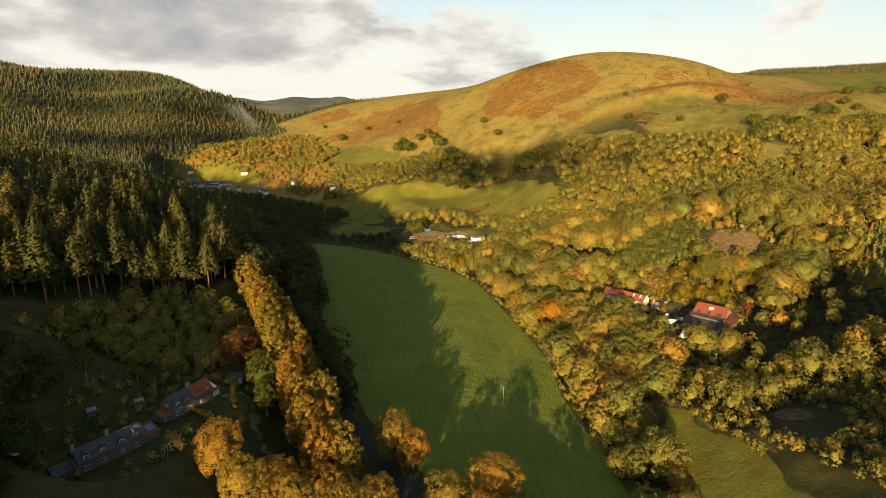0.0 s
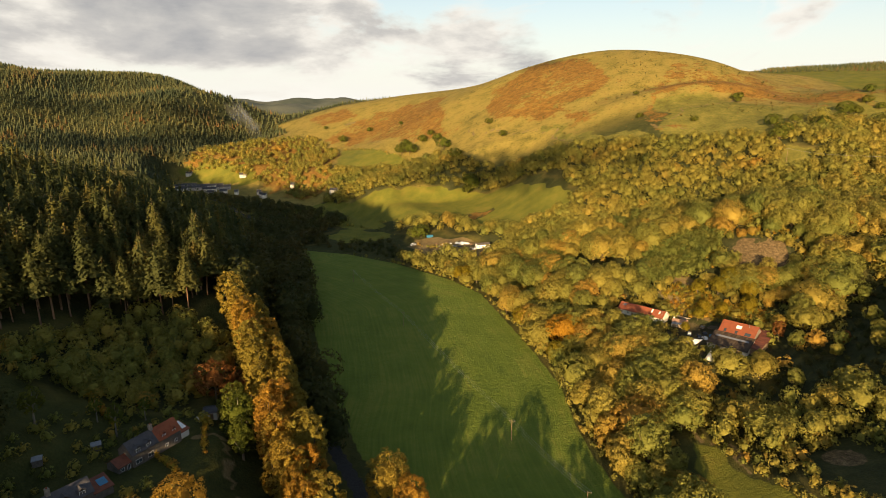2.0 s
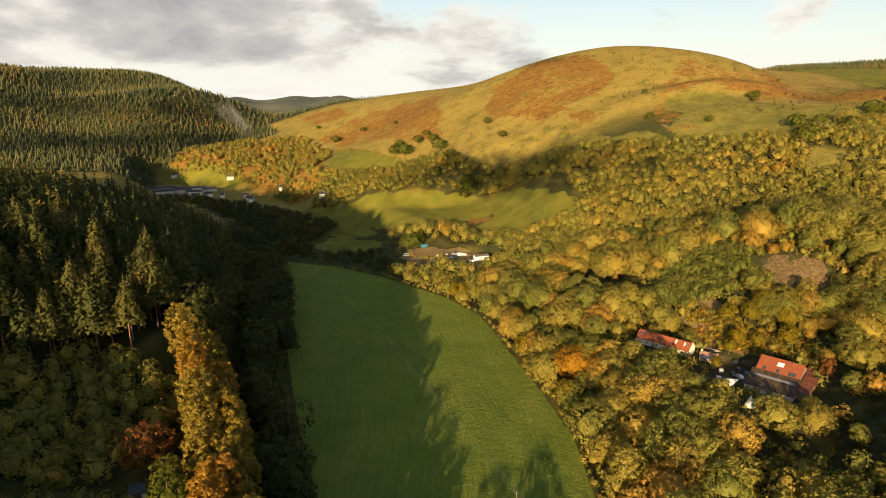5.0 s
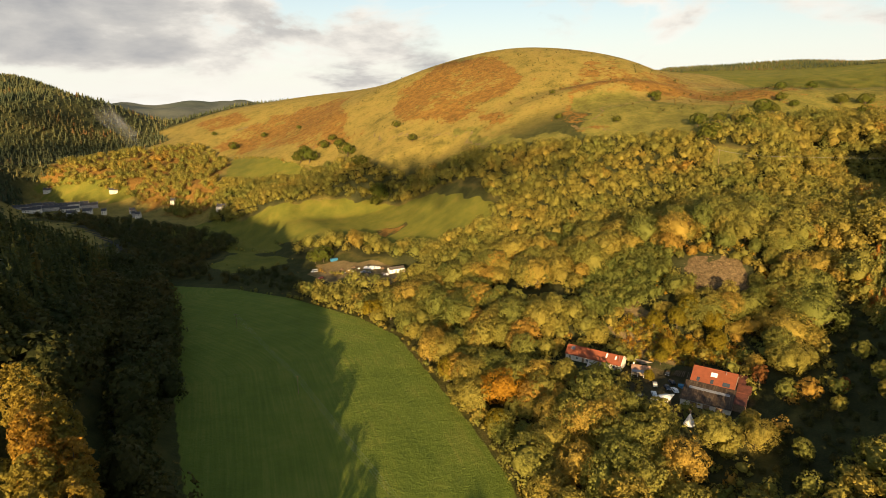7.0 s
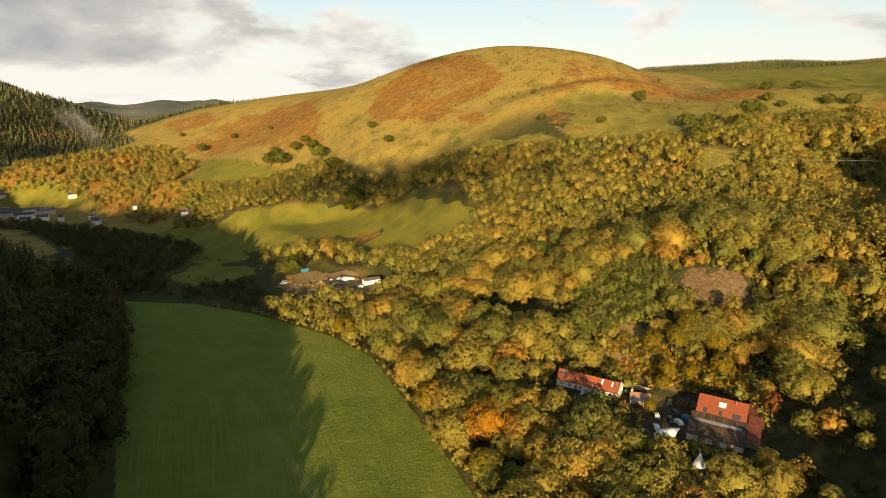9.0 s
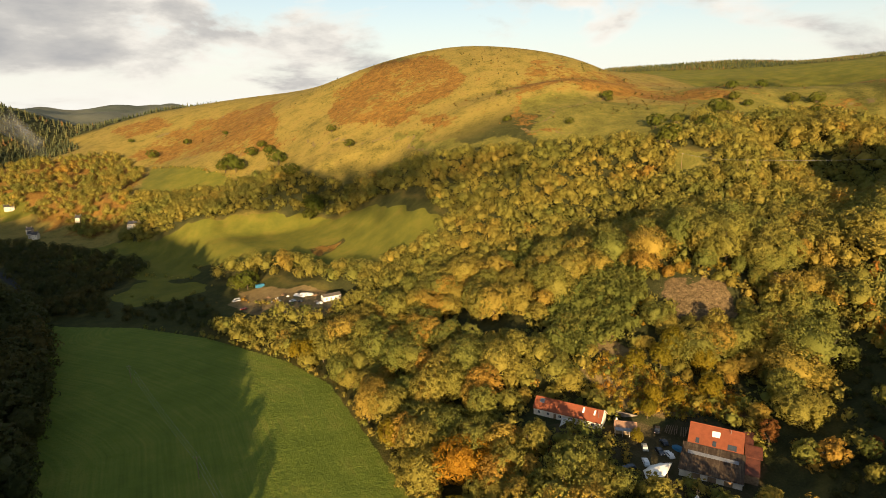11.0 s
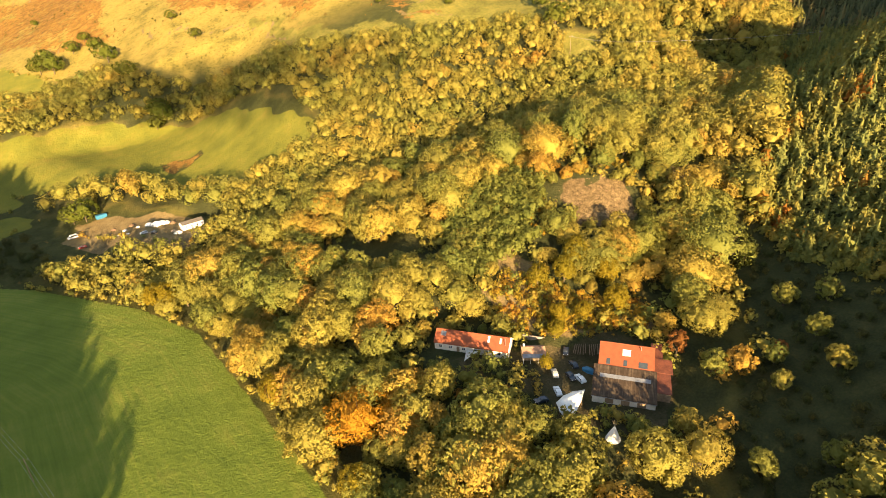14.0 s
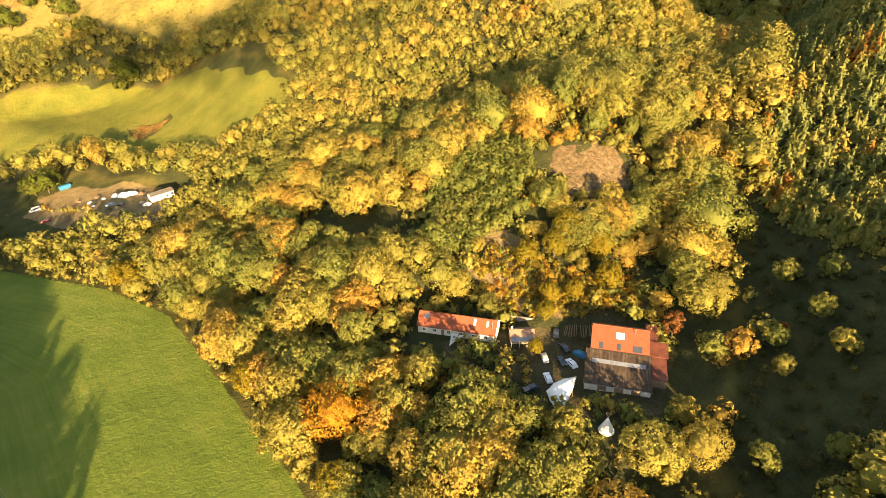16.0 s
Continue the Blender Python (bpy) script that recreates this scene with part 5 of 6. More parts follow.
def dormer(parent, x, y, z, w, h, depth, wall_mat, roof_mat):
    """A small gabled dormer with its window, its face at y."""
    d = part("dormer", prism([(y, z), (y + depth, z), (y + depth, z + h), (y, z + h)], x - w / 2, x + w / 2), wall_mat, parent)
    bm = bmesh.new()
    for s in (-1, 1):
        v = [bm.verts.new(p) for p in ((x + s * (w / 2 + 0.2), y - 0.25, z + h - 0.1), (x, y - 0.25, z + h + w * 0.4), (x, y + depth, z + h + w * 0.4), (x + s * (w / 2 + 0.2), y + depth, z + h - 0.1))]
        u = [bm.verts.new((q.co.x, q.co.y, q.co.z + 0.12)) for q in v]
        bm.faces.new(v), bm.faces.new(u[::-1])
        for i in range(4):
            bm.faces.new((v[i], u[i], u[(i + 1) % 4], v[(i + 1) % 4]))
    bmesh.ops.recalc_face_normals(bm, faces=bm.faces[:])
    part("dormer_roof", bm, roof_mat, d)
    part("dormer_window", boxes((x - w * 0.4, x + w * 0.4, y - 0.05, y, z + 0.15, z + 0.22), (x - w * 0.4, x + w * 0.4, y - 0.05, y, z + h - 0.2, z + h - 0.12), (x - w * 0.4, x - w * 0.32, y - 0.05, y, z + 0.22, z + h - 0.2), (x + w * 0.32, x + w * 0.4, y - 0.05, y, z + 0.22, z + h - 0.2), (x - 0.04, x + 0.04, y - 0.05, y, z + 0.22, z + h - 0.2)), white_paint, d)
    return d


def build_farm():
    g = 3.6
    # the long white house with the red roof
    m = pose(113.8, 318.8, g, 0, 0, -44)
    L, W, e, r = 25.2, 7.6, 2.8, 5.6
    house = gable("long_house", m, L, W, e, r, white_wall, red_tile, "long white farmhouse with a red tiled roof", windows=[(x, 0.9, 1.1, 1.1) for x in (-10.5, -7.0, -2.5, 1.5, 5.5, 9.5)], roof_label="red tiled roof slope")
    part("door", boxes((-4.9, -3.9, -3.86, -3.8, 0, 2.05)), timber, house)
    for x0, x1, u0, u1, mt in ((-11.0, -9.2, 0.5, 0.85, sky_panel), (5.2, 5.9, 0.45, 0.9, white_paint), (9.3, 9.9, 0.45, 0.85, white_paint)):
        on_slope(house, "roof_light", x0, x1, u0, u1, -W / 2, e, 0, r, mt)
    part("gable_coping", prism([(-4.1, 2.9), (0, 5.95), (4.1, 2.9), (4.1, 2.6), (0, 5.6), (-4.1, 2.6)], 12.62, 12.98), white_wall, house)
    part("flue", boxes((11.2, 11.35, -2.4, -2.25, 2.5, 6.6)), steel, house)
    # the little shed with a porch
    shed = gable("garden_shed", pose(128.4, 305.0, g, 0, 0, -28), 7.4, 4.6, 2.2, 3.3, pale_timber, plain("pink_sheet", (0.28, 0.165, 0.105), 0.8, 0.25, 0.7), "small timber shed with a pinkish sheet roof and white porch", "shed", over=0.2, windows=[(-1.2, 0.9, 1.0, 0.9)])
    part("porch_roof", roof_slope(-3.7, 3.7, -4.1, 1.9, -2.5, 2.25, 0.08), sky_panel, shed, "pale grey porch roof")
    for x in (-3.6, -1.2, 1.2, 3.6):
        part("post", boxes((x - 0.06, x + 0.06, -4.05, -3.93, -0.3, 1.9)), white_paint, shed)
    part("chimney", boxes((-3.3, -2.7, 0.3, 0.9, 2.6, 4.2)), white_wall, shed)
    # the barn: a red-roofed range behind, a wide cement-roofed range before it
    m = pose(142.0, 277.6, g, 0, 0, -44)
    barn = root("barn", m, "large barn with one red tiled roof and one grey sheet roof", "barn")
    part("wall", prism([(-7.6, -0.6), (3.2, -0.6), (3.2, 5.0), (-7.6, 2.2)], -8.8, 8.8), white_wall, barn, "whitewashed gable wall")
    part("rear_wall", prism([(3.2, -0.6), (17.0, -0.6), (17.0, 4.6), (10.6, 8.7), (3.2, 4.8)], -7.6, 8.2), stone_wall, barn, "stone rear range")
    front = roof_slope(-9.1, 9.1, -8.0, 2.15, 3.4, 5.2, 0.18)
    part("sheet_roof", front, cement_sheet, barn, "lichened grey corrugated roof")
    ya, za, yb, zb = 2.9, 4.7, 10.6, 8.8
    part("red_roof", roof_slope(-7.9, 8.4, ya, za, yb, zb, 0.18), red_tile, barn, "red tiled roof")
    part("back_roof", roof_slope(-7.9, 8.4, 17.4, 4.4, yb, zb, 0.18), red_tile, barn)
    part("ridge_tiles", boxes((-7.9, 8.4, 10.45, 10.75, 8.9, 9.08)), red_tile, barn)
    on_slope(barn, "clear_panels", -7.2, 7.4, 0.60, 0.72, -8.0, 2.15, 3.4, 5.2, sky_panel, 0.19, 0.04, "strip of pale translucent panels")
    on_slope(barn, "roof_light", -1.0, 1.4, 0.54, 0.78, ya, za, yb, zb, white_paint, 0.19, 0.05, "large white roof light")
    for x in (-5.6, -0.6, 3.8):
        on_slope(barn, "roof_light", x, x + (1.1 if x < 3 else 2.6), 0.14, 0.36, ya, za, yb, zb, glass_dark, 0.19, 0.05, "dark roof window")
    part("flue", boxes((4.3, 4.45, 9.2, 9.35, 7.6, 9.6)), steel, barn)
    part("gutter", boxes((-9.1, 9.1, -8.14, -8.0, 2.06, 2.18)), steel, barn)
    for x in (-4.0, 0.5, 5.0):
        part("barn_door", boxes((x - 1.2, x + 1.2, -7.66, -7.6, 0, 2.1)), timber, barn)
    lean = root("lean_to", m, "rusty tin lean-to against the barn's end", "shed")
    part("roof", roof_slope(8.75, 13.2, -3.5, 3.0, 5.0, 3.9, 0.12), rust_sheet, lean)
    part("roof", roof_slope(8.75, 13.8, 5.0, 4.0, 11.0, 4.9, 0.12), rust_sheet, lean)
    part("roof", roof_slope(7.9, 11.2, 11.0, 4.6, 18.5, 5.4, 0.12), rust_sheet, lean)
    part("wall", boxes((8.85, 13.0, -3.2, 10.8, -0.5, 2.9)), timber, lean)
    part("wall", boxes((8.3, 10.9, 11.2, 18.2, -0.5, 4.4)), timber, lean)
    # canvas: the white canopy, the bell tent and a small awning
    can = root("canopy", pose(123.2, 278.8, 3.2, 0, 0, 0), "big white stretched canvas canopy over the yard", "canopy")
    bm = bmesh.new()
    rim = [(-3.7, 2.4, 1.9), (-0.3, 3.4, 2.4), (2.9, 3.2, 2.7), (6.5, 1.9, 2.9), (2.6, -1.2, 2.4), (-1.0, -3.5, 1.9), (-3.6, -4.8, 1.5), (-5.4, -3.5, 1.4), (-4.9, -0.7, 1.6)]
    top = (0.4, 0.6, 3.5)
    around = []
    for i, p in enumerate(rim):
        q = rim[(i + 1) % len(rim)]
        for u in (0.0, 0.25, 0.5, 0.75):
            sag = 0.02 * math.sin(math.pi * u)
            around.append(tuple((p[j] + (q[j] - p[j]) * u) * (1 - (sag if j < 2 else 0)) - (0.15 * sag if j == 2 else 0) for j in range(3)))
    rings = [[bm.verts.new((top[0] + (p[0] - top[0]) * w, top[1] + (p[1] - top[1]) * w, top[2] + (p[2] - top[2]) * w ** 1.5)) for p in around] for w in (0.33, 0.66, 1.0)]
    peak, count = bm.verts.new(top), len(around)
    for i in range(count):
        j = (i + 1) % count
        bm.faces.new((peak, rings[0][i], rings[0][j]))
        for a, b in zip(rings, rings[1:]):
            bm.faces.new((a[i], b[i], b[j], a[j]))
    bmesh.ops.recalc_face_normals(bm, faces=bm.faces[:])
    bmesh.ops.solidify(bm, geom=bm.faces[:], thickness=0.04)
    for f in bm.faces:
        f.smooth = True
    part("sheet", bm, canvas, can)
    for p in rim[::2] + [(0.4, 0.6, 3.4)]:
        part("pole", boxes((p[0] - 0.05, p[0] + 0.05, p[1] - 0.05, p[1] + 0.05, -0.6, p[2])), timber, can)
    tent = root("tipi", pose(124.9, 263.4, height(124.9, 263.4), 0, 0, 0), "small white canvas tipi with its poles showing", "tent")
    bm = bmesh.new()
    bmesh.ops.create_cone(bm, segments=14, radius1=2.1, radius2=0.18, depth=4.4, cap_ends=False, matrix=Matrix.Translation((0, 0, 2.1)))
    part("cover", bm, canvas, tent)
    for k in range(6):
        a = k * 1.05
        v, f = rod((1.9 * math.cos(a), 1.9 * math.sin(a), 0), (-0.65 * math.cos(a), -0.65 * math.sin(a), 5.9), 0.05, 0.035, 5)
        o = new("pole", quick_mesh("pole", v, f, 4, [pale_timber]))
        o.parent = tent
    awn = root("awning", pose(109.8, 313.4, 3.7, 0, 0, -35), "small white canvas awning before the house", "canopy")
    bm = bmesh.new()
    vs = [bm.verts.new(p) for p in ((-1.8, 1.9, 2.0), (2.3, 1.2, 2.1), (0.6, -0.8, 2.3), (-2.0, -3.2, 1.2))]
    bm.faces.new((vs[0], vs[2], vs[1])), bm.faces.new((vs[0], vs[3], vs[2]))
    bmesh.ops.solidify(bm, geom=bm.faces[:], thickness=0.04)
    part("sheet", bm, canvas, awn)
    for p in ((-1.8, 1.9, 2.0), (2.3, 1.2, 2.1), (-2.0, -3.2, 1.2)):
        part("pole", boxes((p[0] - 0.04, p[0] + 0.04, p[1] - 0.04, p[1] + 0.04, -0.4, p[2])), timber, awn)
    # stacked poles and logs behind the yard
    rng = random.Random(5)
    for cx, cy, n, Lg in ((149.5, 299.2, 7, 12), (145.0, 301.5, 6, 11)):
        for i in range(n):
            v, f = rod((0, -Lg / 2 * rng.uniform(0.8, 1), 0), (0, Lg / 2 * rng.uniform(0.8, 1), 0), 0.16, 0.11, 6)
            o = new("log", quick_mesh("log", v, f, 4, [timber]))
            o.matrix_basis = pose(cx + i * 0.62 - n * 0.31, cy - i * 0.3, height(cx + i * 0.62 - n * 0.31, cy - i * 0.3) + 0.14, 0, 0, -42 + rng.uniform(-5, 5))
            tagged(o, "long grey felled log lying behind the yard", "log", "felled logs")
    wall = new("retaining_wall", bpy.data.meshes.new("retaining_wall"))
    bm = boxes((-6, 6, -0.25, 0.25, -1.0, 0.9), bevel=0.08)
    bm.to_mesh(wall.data), bm.free()
    wall.data.materials.append(stone_wall)
    wall.matrix_basis = pose(134.4, 310.4, height(134.4, 310.4), 0, 0, -44)
    tagged(wall, "low stone retaining wall under the bank", "wall")
    sheet = root("blue_tarpaulin", pose(139.0, 289.6, g, 0, 0, 20), "bright blue tarpaulin over a heap", "tarpaulin")
    bm = bmesh.new()
    bmesh.ops.create_icosphere(bm, subdivisions=2, radius=1.0, matrix=Matrix.Diagonal((1.2, 2.4, 1.1, 1)))
    for v in bm.verts:
        v.co += Vector((rng.uniform(-.15, .15), rng.uniform(-.2, .2), rng.uniform(-.12, .12)))
    part("sheet", bm, blue_sheet, sheet)


def car(name, m, paint, label, kind="car", group="parked cars"):
    """A parked car: body, glazed cabin, four wheels with rims and lamps."""
    ob = root(name, m, label, kind, group)
    van = kind in ("van", "caravan")
    L, W, H = (5.2, 1.95, 2.2) if van else (4.2, 1.75, 1.42)
    low = 0.95 if not van else 1.1
    part("body", prism([(-L / 2, 0.35), (-L / 2 + 0.1, 0.28), (L / 2 - 0.1, 0.28), (L / 2, 0.4), (L / 2 - 0.05, low - 0.1), (L / 2 - 0.9, low), (-L / 2 + 0.1, low), (-L / 2, low - 0.2)], -W / 2, W / 2), paint, ob)
    if van:
        cab = [(-L / 2 + 0.08, low), (L / 2 - 0.9, low), (L / 2 - 1.5, H), (-L / 2 + 0.12, H)]
    else:
        cab = [(-L / 2 + 0.25, low), (L / 2 - 1.15, low), (L / 2 - 1.9, H), (-L / 2 + 0.75, H)]
    part("cabin", prism(cab, -W / 2 + 0.12, W / 2 - 0.12), paint, ob)
    glz = [(y * 0.96, low + 0.05 + (z - low) * 0.82) for y, z in cab]
    part("side_glass", prism(glz, -W / 2 + 0.105, W / 2 - 0.105), glass_dark, ob)
    a, b = cab[1], cab[2]
    part("windscreen", prism([(a[0] + 0.02, a[1]), (b[0] + 0.02, b[1] - 0.08), (b[0], b[1] - 0.08), (a[0], a[1])], -W / 2 + 0.2, W / 2 - 0.2), glass_dark, ob)
    for s in (-1, 1):
        part("headlight", boxes((s * W * 0.36 - 0.16, s * W * 0.36 + 0.16, L / 2 - 0.06, L / 2 + 0.01, low - 0.3, low - 0.14)), white_paint, ob)
        for y in (-L * 0.3, L * 0.31):
            bm = bmesh.new()
            bmesh.ops.create_cone(bm, segments=14, radius1=0.31, radius2=0.31, depth=0.2, cap_ends=True, matrix=Matrix.Translation((s * (W / 2 - 0.08), y, 0.31)) @ Matrix.Rotation(radians(90), 4, "Y"))
            w = part("wheel", bm, rubber, ob)
            bm = bmesh.new()
            bmesh.ops.create_cone(bm, segments=12, radius1=0.19, radius2=0.19, depth=0.22, cap_ends=True, matrix=Matrix.Translation((s * (W / 2 - 0.08), y, 0.31)) @ Matrix.Rotation(radians(90), 4, "Y"))
            part("rim", bm, steel, w)
    return ob


def build_cars():
    paints = {n: plain("paint_" + n, c, 0.25, 0.06, 1.0, spec=0.6) for n, c in (("white", (0.75, 0.75, 0.74)), ("silver", (0.42, 0.43, 0.44)), ("dark", (0.03, 0.035, 0.045)), ("cream", (0.62, 0.58, 0.48)), ("red", (0.25, 0.03, 0.02)))}
    for x, y, a, p, lb, k in ((124.1, 286.2, -20, "white", "white hatchback parked in the farm yard", "car"), (117.4, 285.3, 80, "dark", "dark saloon parked in the shade of trees", "car"), (133.9, 287.6, -6, "white", "white car parked beside the barn", "car"), (128.7, 293.6, -25, "cream", "cream coloured car beside the track", "car"), (136.7, 294.3, -12, "dark", "dark estate car among the yard's clutter", "car"), (132.0, 289.9, 170, "dark", "dark pick-up parked in the yard", "car"), (138.5, 300.6, 140, "dark", "dark car parked under the bank", "car"), 
                              (-22.0, 546.0, 115, "white", "white van standing in the scrapyard", "van"), (20.5, 510.0, 75, "dark", "dark car standing in the scrapyard", "car"), (16.0, 512.5, 100, "silver", "grey car standing in the scrapyard", "car"), (58.0, 449.0, 60, "white", "white van half hidden under trees", "van"), (-16.0, 527.0, 100, "red", "red car in the shade of the yard", "car"),
                              (-78.6, 199.0, 95, "white", "white car parked before the garage", "car")):
        car("parked_van" if k == "van" else "parked_car", pose(x, y, height(x, y), 0, 0, a), paints[p], lb, k)


def build_scrapyard():
    z = height(38, 506)
    gable("white_hut", pose(40.6, 509.0, z, 0, 0, 18), 12.0, 4.8, 3.1, 4.2, white_paint, dark_wall, "long white hut with a brown roof in the yard", "hut", over=0.2, windows=[(-4, 1.1, 1.1, 1.2), (-1, 1.1, 1.1, 1.2), (2, 0.2, 1.0, 2.0), (4.6, 1.1, 1.1, 1.2)])
    box = root("container", pose(-6.5, 560, height(-6.5, 560), 0, 0, 20), "blue steel container with a flat roof", "container")
    part("body", boxes((-3.0, 3.0, -1.2, 1.2, 0.1, 2.4), bevel=0.05), blue_sheet, box)
    for i in range(6):
        part("rib", boxes((-2.8 + i * 1.1, -2.7 + i * 1.1, -1.26, -1.2, 0.3, 2.3)), blue_sheet, box)
    rng = random.Random(9)
    for k, (x, y, s, mt) in enumerate(((23, 523, 2.6, white_paint), (28, 523, 2.0, canvas), (19, 525, 1.8, canvas), (31, 521, 1.5, rubble), (26, 526, 1.6, white_paint), (33, 503, 1.9, canvas), (33, 503, 1.6, rubble), (31, 507, 1.4, pale_timber), (6, 529, 1.2, canvas), (3, 524, 1.0, white_paint), (10, 533, 1.6, rubble), (0, 538, 1.3, rubble), (13, 525, 0.9, canvas), (-4, 532, 1.2, pale_timber), (8, 517, 0.8, white_paint))):
        bm = bmesh.new()
        bmesh.ops.create_icosphere(bm, subdivisions=2, radius=s)
        for v in bm.verts:
            v.co = Vector((v.co.x * rng.uniform(0.8, 1.5), v.co.y * rng.uniform(0.8, 1.3), max(-0.2, v.co.z * rng.uniform(0.4, 0.9))))
        me = bpy.data.meshes.new("scrap_mound")
        bm.to_mesh(me), bm.free()
        me.materials.append(mt)
        o = new("scrap_mound", me)
        o.matrix_basis = pose(x, y, height(x, y))
        tagged(o, "heap of pale rubble and scrap in the yard", "heap", "scrap heaps")


def build_cottages():
    """Two old cottages in their shaded gardens by the forest."""
    m = pose(-85.2, 178.0, 14.4, 0, 0, 62)
    a = root("cottage", m, "dark stone cottage with slate and red tiled roofs and white dormers", "house")
    e, r, W = 4.2, 7.2, 6.4
    part("wall", prism([(-W / 2, -0.8), (W / 2, -0.8), (W / 2, e), (0, r - 0.04), (-W / 2, e)], -8.0, 8.0), dark_wall, a)
    for s in (-1, 1):
        part("slate_roof", roof_slope(-8.2, 0.4, s * 3.55, e - 0.3, 0, r), slate, a)
        part("tile_roof", roof_slope(0.42, 8.3, s * 3.55, e - 0.3, 0, r), red_tile, a, "red tiled roof slope")
    for x in (-6.0, -2.6):
        dormer(a, x, -3.1, e - 0.1, 1.7, 1.4, 2.4, dark_wall, slate)
    for x in (2.6, 6.0):
        dormer(a, x, -2.9, e + 0.1, 1.4, 1.0, 2.2, rust_sheet, red_tile)
    for x in (-6.2, -2.4):
        window_on(a, x, 0.9, 1.9, 1.3, -W / 2)
    for x in (3.0, 6.0):
        window_on(a, x, 0.9, 1.0, 1.1, -W / 2)
    c = part("chimney", boxes((0.0, 0.9, -0.5, 0.5, r - 0.6, r + 1.6)), stone_wall, a)
    part("chimney_pot", boxes((0.3, 0.6, -0.15, 0.15, r + 1.6, r + 2.0)), red_tile, c)
    part("annexe", prism([(-2.6, -0.8), (2.6, -0.8), (2.6, 2.3), (0.4, 3.8), (-2.6, 2.3)], -12.0, -8.05), dark_wall, a)
    part("annexe_roof", roof_slope(-12.2, -8.05, -2.9, 2.2, 0.4, 3.85), rust_sheet, a)
    part("annexe_roof", roof_slope(-12.2, -8.05, 2.9, 2.2, 0.4, 3.85), rust_sheet, a)
    window_on(a, -10.8, 0.8, 1.1, 1.0, -2.6), window_on(a, -9.0, 0.2, 0.9, 1.8, -2.6, name="door")
    part("porch", prism([(-2.4, -0.8), (2.2, -0.8), (2.2, 2.4), (-2.4, 2.4)], 8.05, 11.4), white_wall, a)
    part("porch_roof", roof_slope(8.05, 11.7, -2.8, 2.2, 2.4, 3.6), red_tile, a)
    on_slope(a, "roof_light", 8.5, 11.3, 0.25, 0.95, -2.8, 2.2, 2.4, 3.6, white_paint)
    m = pose(-95.4, 149.5, 15.0, 0, 0, 54)
    b = root("cottage_row", m, "long dark slate-roofed cottage row with dormers and chimneys", "house")
    part("wall", prism([(-3.2, -0.8), (3.2, -0.8), (3.2, 3.9), (0, 6.6), (-3.2, 3.9)], -10, 8), dark_wall, b)
    for s in (-1, 1):
        part("roof", roof_slope(-10.3, 8.3, s * 3.6, 3.6, 0, 6.65), slate, b)
    for x in (-8.0, -3.6, 1.8, 5.6):
        dormer(b, x, -3.0, 3.9, 1.8, 1.3, 2.4, dark_wall, slate)
        window_on(b, x, 0.8, 1.3, 1.2, -3.2)
    for x in (-10.0, -0.8):
        c = part("chimney", boxes((x - 0.5, x + 0.5, -0.5, 0.5, 6.0, 8.4)), stone_wall, b)
        part("chimney_pot", boxes((x - 0.15, x + 0.15, -0.15, 0.15, 8.4, 8.8)), red_tile, c)
    part("extension", prism([(-2.6, -0.8), (2.6, -0.8), (2.6, 2.4), (-2.6, 2.4)], 8.05, 13), dark_wall, b)
    part("extension_roof", roof_slope(8.05, 13.3, -2.9, 2.2, 2.9, 3.6), rust_sheet, b)
    on_slope(b, "roof_light", 10.4, 12.6, 0.3, 0.75, -2.9, 2.2, 2.9, 3.6, blue_sheet)
    part("extension", prism([(-2.8, -0.8), (2.8, -0.8), (2.8, 2.6), (0, 4.2), (-2.8, 2.6)], -16, -10.05), dark_wall, b)
    for s in (-1, 1):
        part("extension_roof", roof_slope(-16.3, -10.05, s * 3.0, 2.4, 0, 4.3), slate, b)
    gar = gable("garage", pose(-78.5, 206.0, height(-78.5, 206.0), 0, 0, 10), 4.6, 5.0, 2.3, 3.2, white_wall, slate, "small pale garage with a slate roof", "garage", over=0.2)
    part("garage_door", boxes((-1.2, 1.2, -2.56, -2.5, 0, 2.0)), timber, gar)
    for x, y, w, mt, lb in ((-102, 178.5, 2.6, sky_panel, "small metal garden shed with a pale roof"), (-110.5, 166, 2.4, sky_panel, "low shed with a glazed roof")):
        o = root("garden_hut", pose(x, y, height(x, y), 0, 0, 30), lb, "shed", "garden huts")
        part("wall", boxes((-w / 2, w / 2, -0.9, 0.9, -0.3, 1.7)), dark_wall, o)
        part("roof", roof_slope(-w / 2 - 0.15, w / 2 + 0.15, -1.1, 1.7, 1.1, 2.1, 0.08), mt, o)
    gh = root("greenhouse", pose(-79.0, 151.5, height(-79, 151.5), 0, 0, 40), "small white-framed greenhouse in the garden", "greenhouse")
    part("glass", prism([(-1.2, 0), (1.2, 0), (1.2, 1.5), (0, 2.3), (-1.2, 1.5)], -2.2, 2.2), glass_dark, gh)
    for i in range(6):
        x = -2.2 + i * 0.88
        part("frame", prism([(-1.24, 0), (-1.24, 1.52), (0, 2.36), (1.24, 1.52), (1.24, 0), (1.2, 0), (1.2, 1.5), (0, 2.3), (-1.2, 1.5), (-1.2, 0)], x - 0.03, x + 0.03), white_paint, gh)


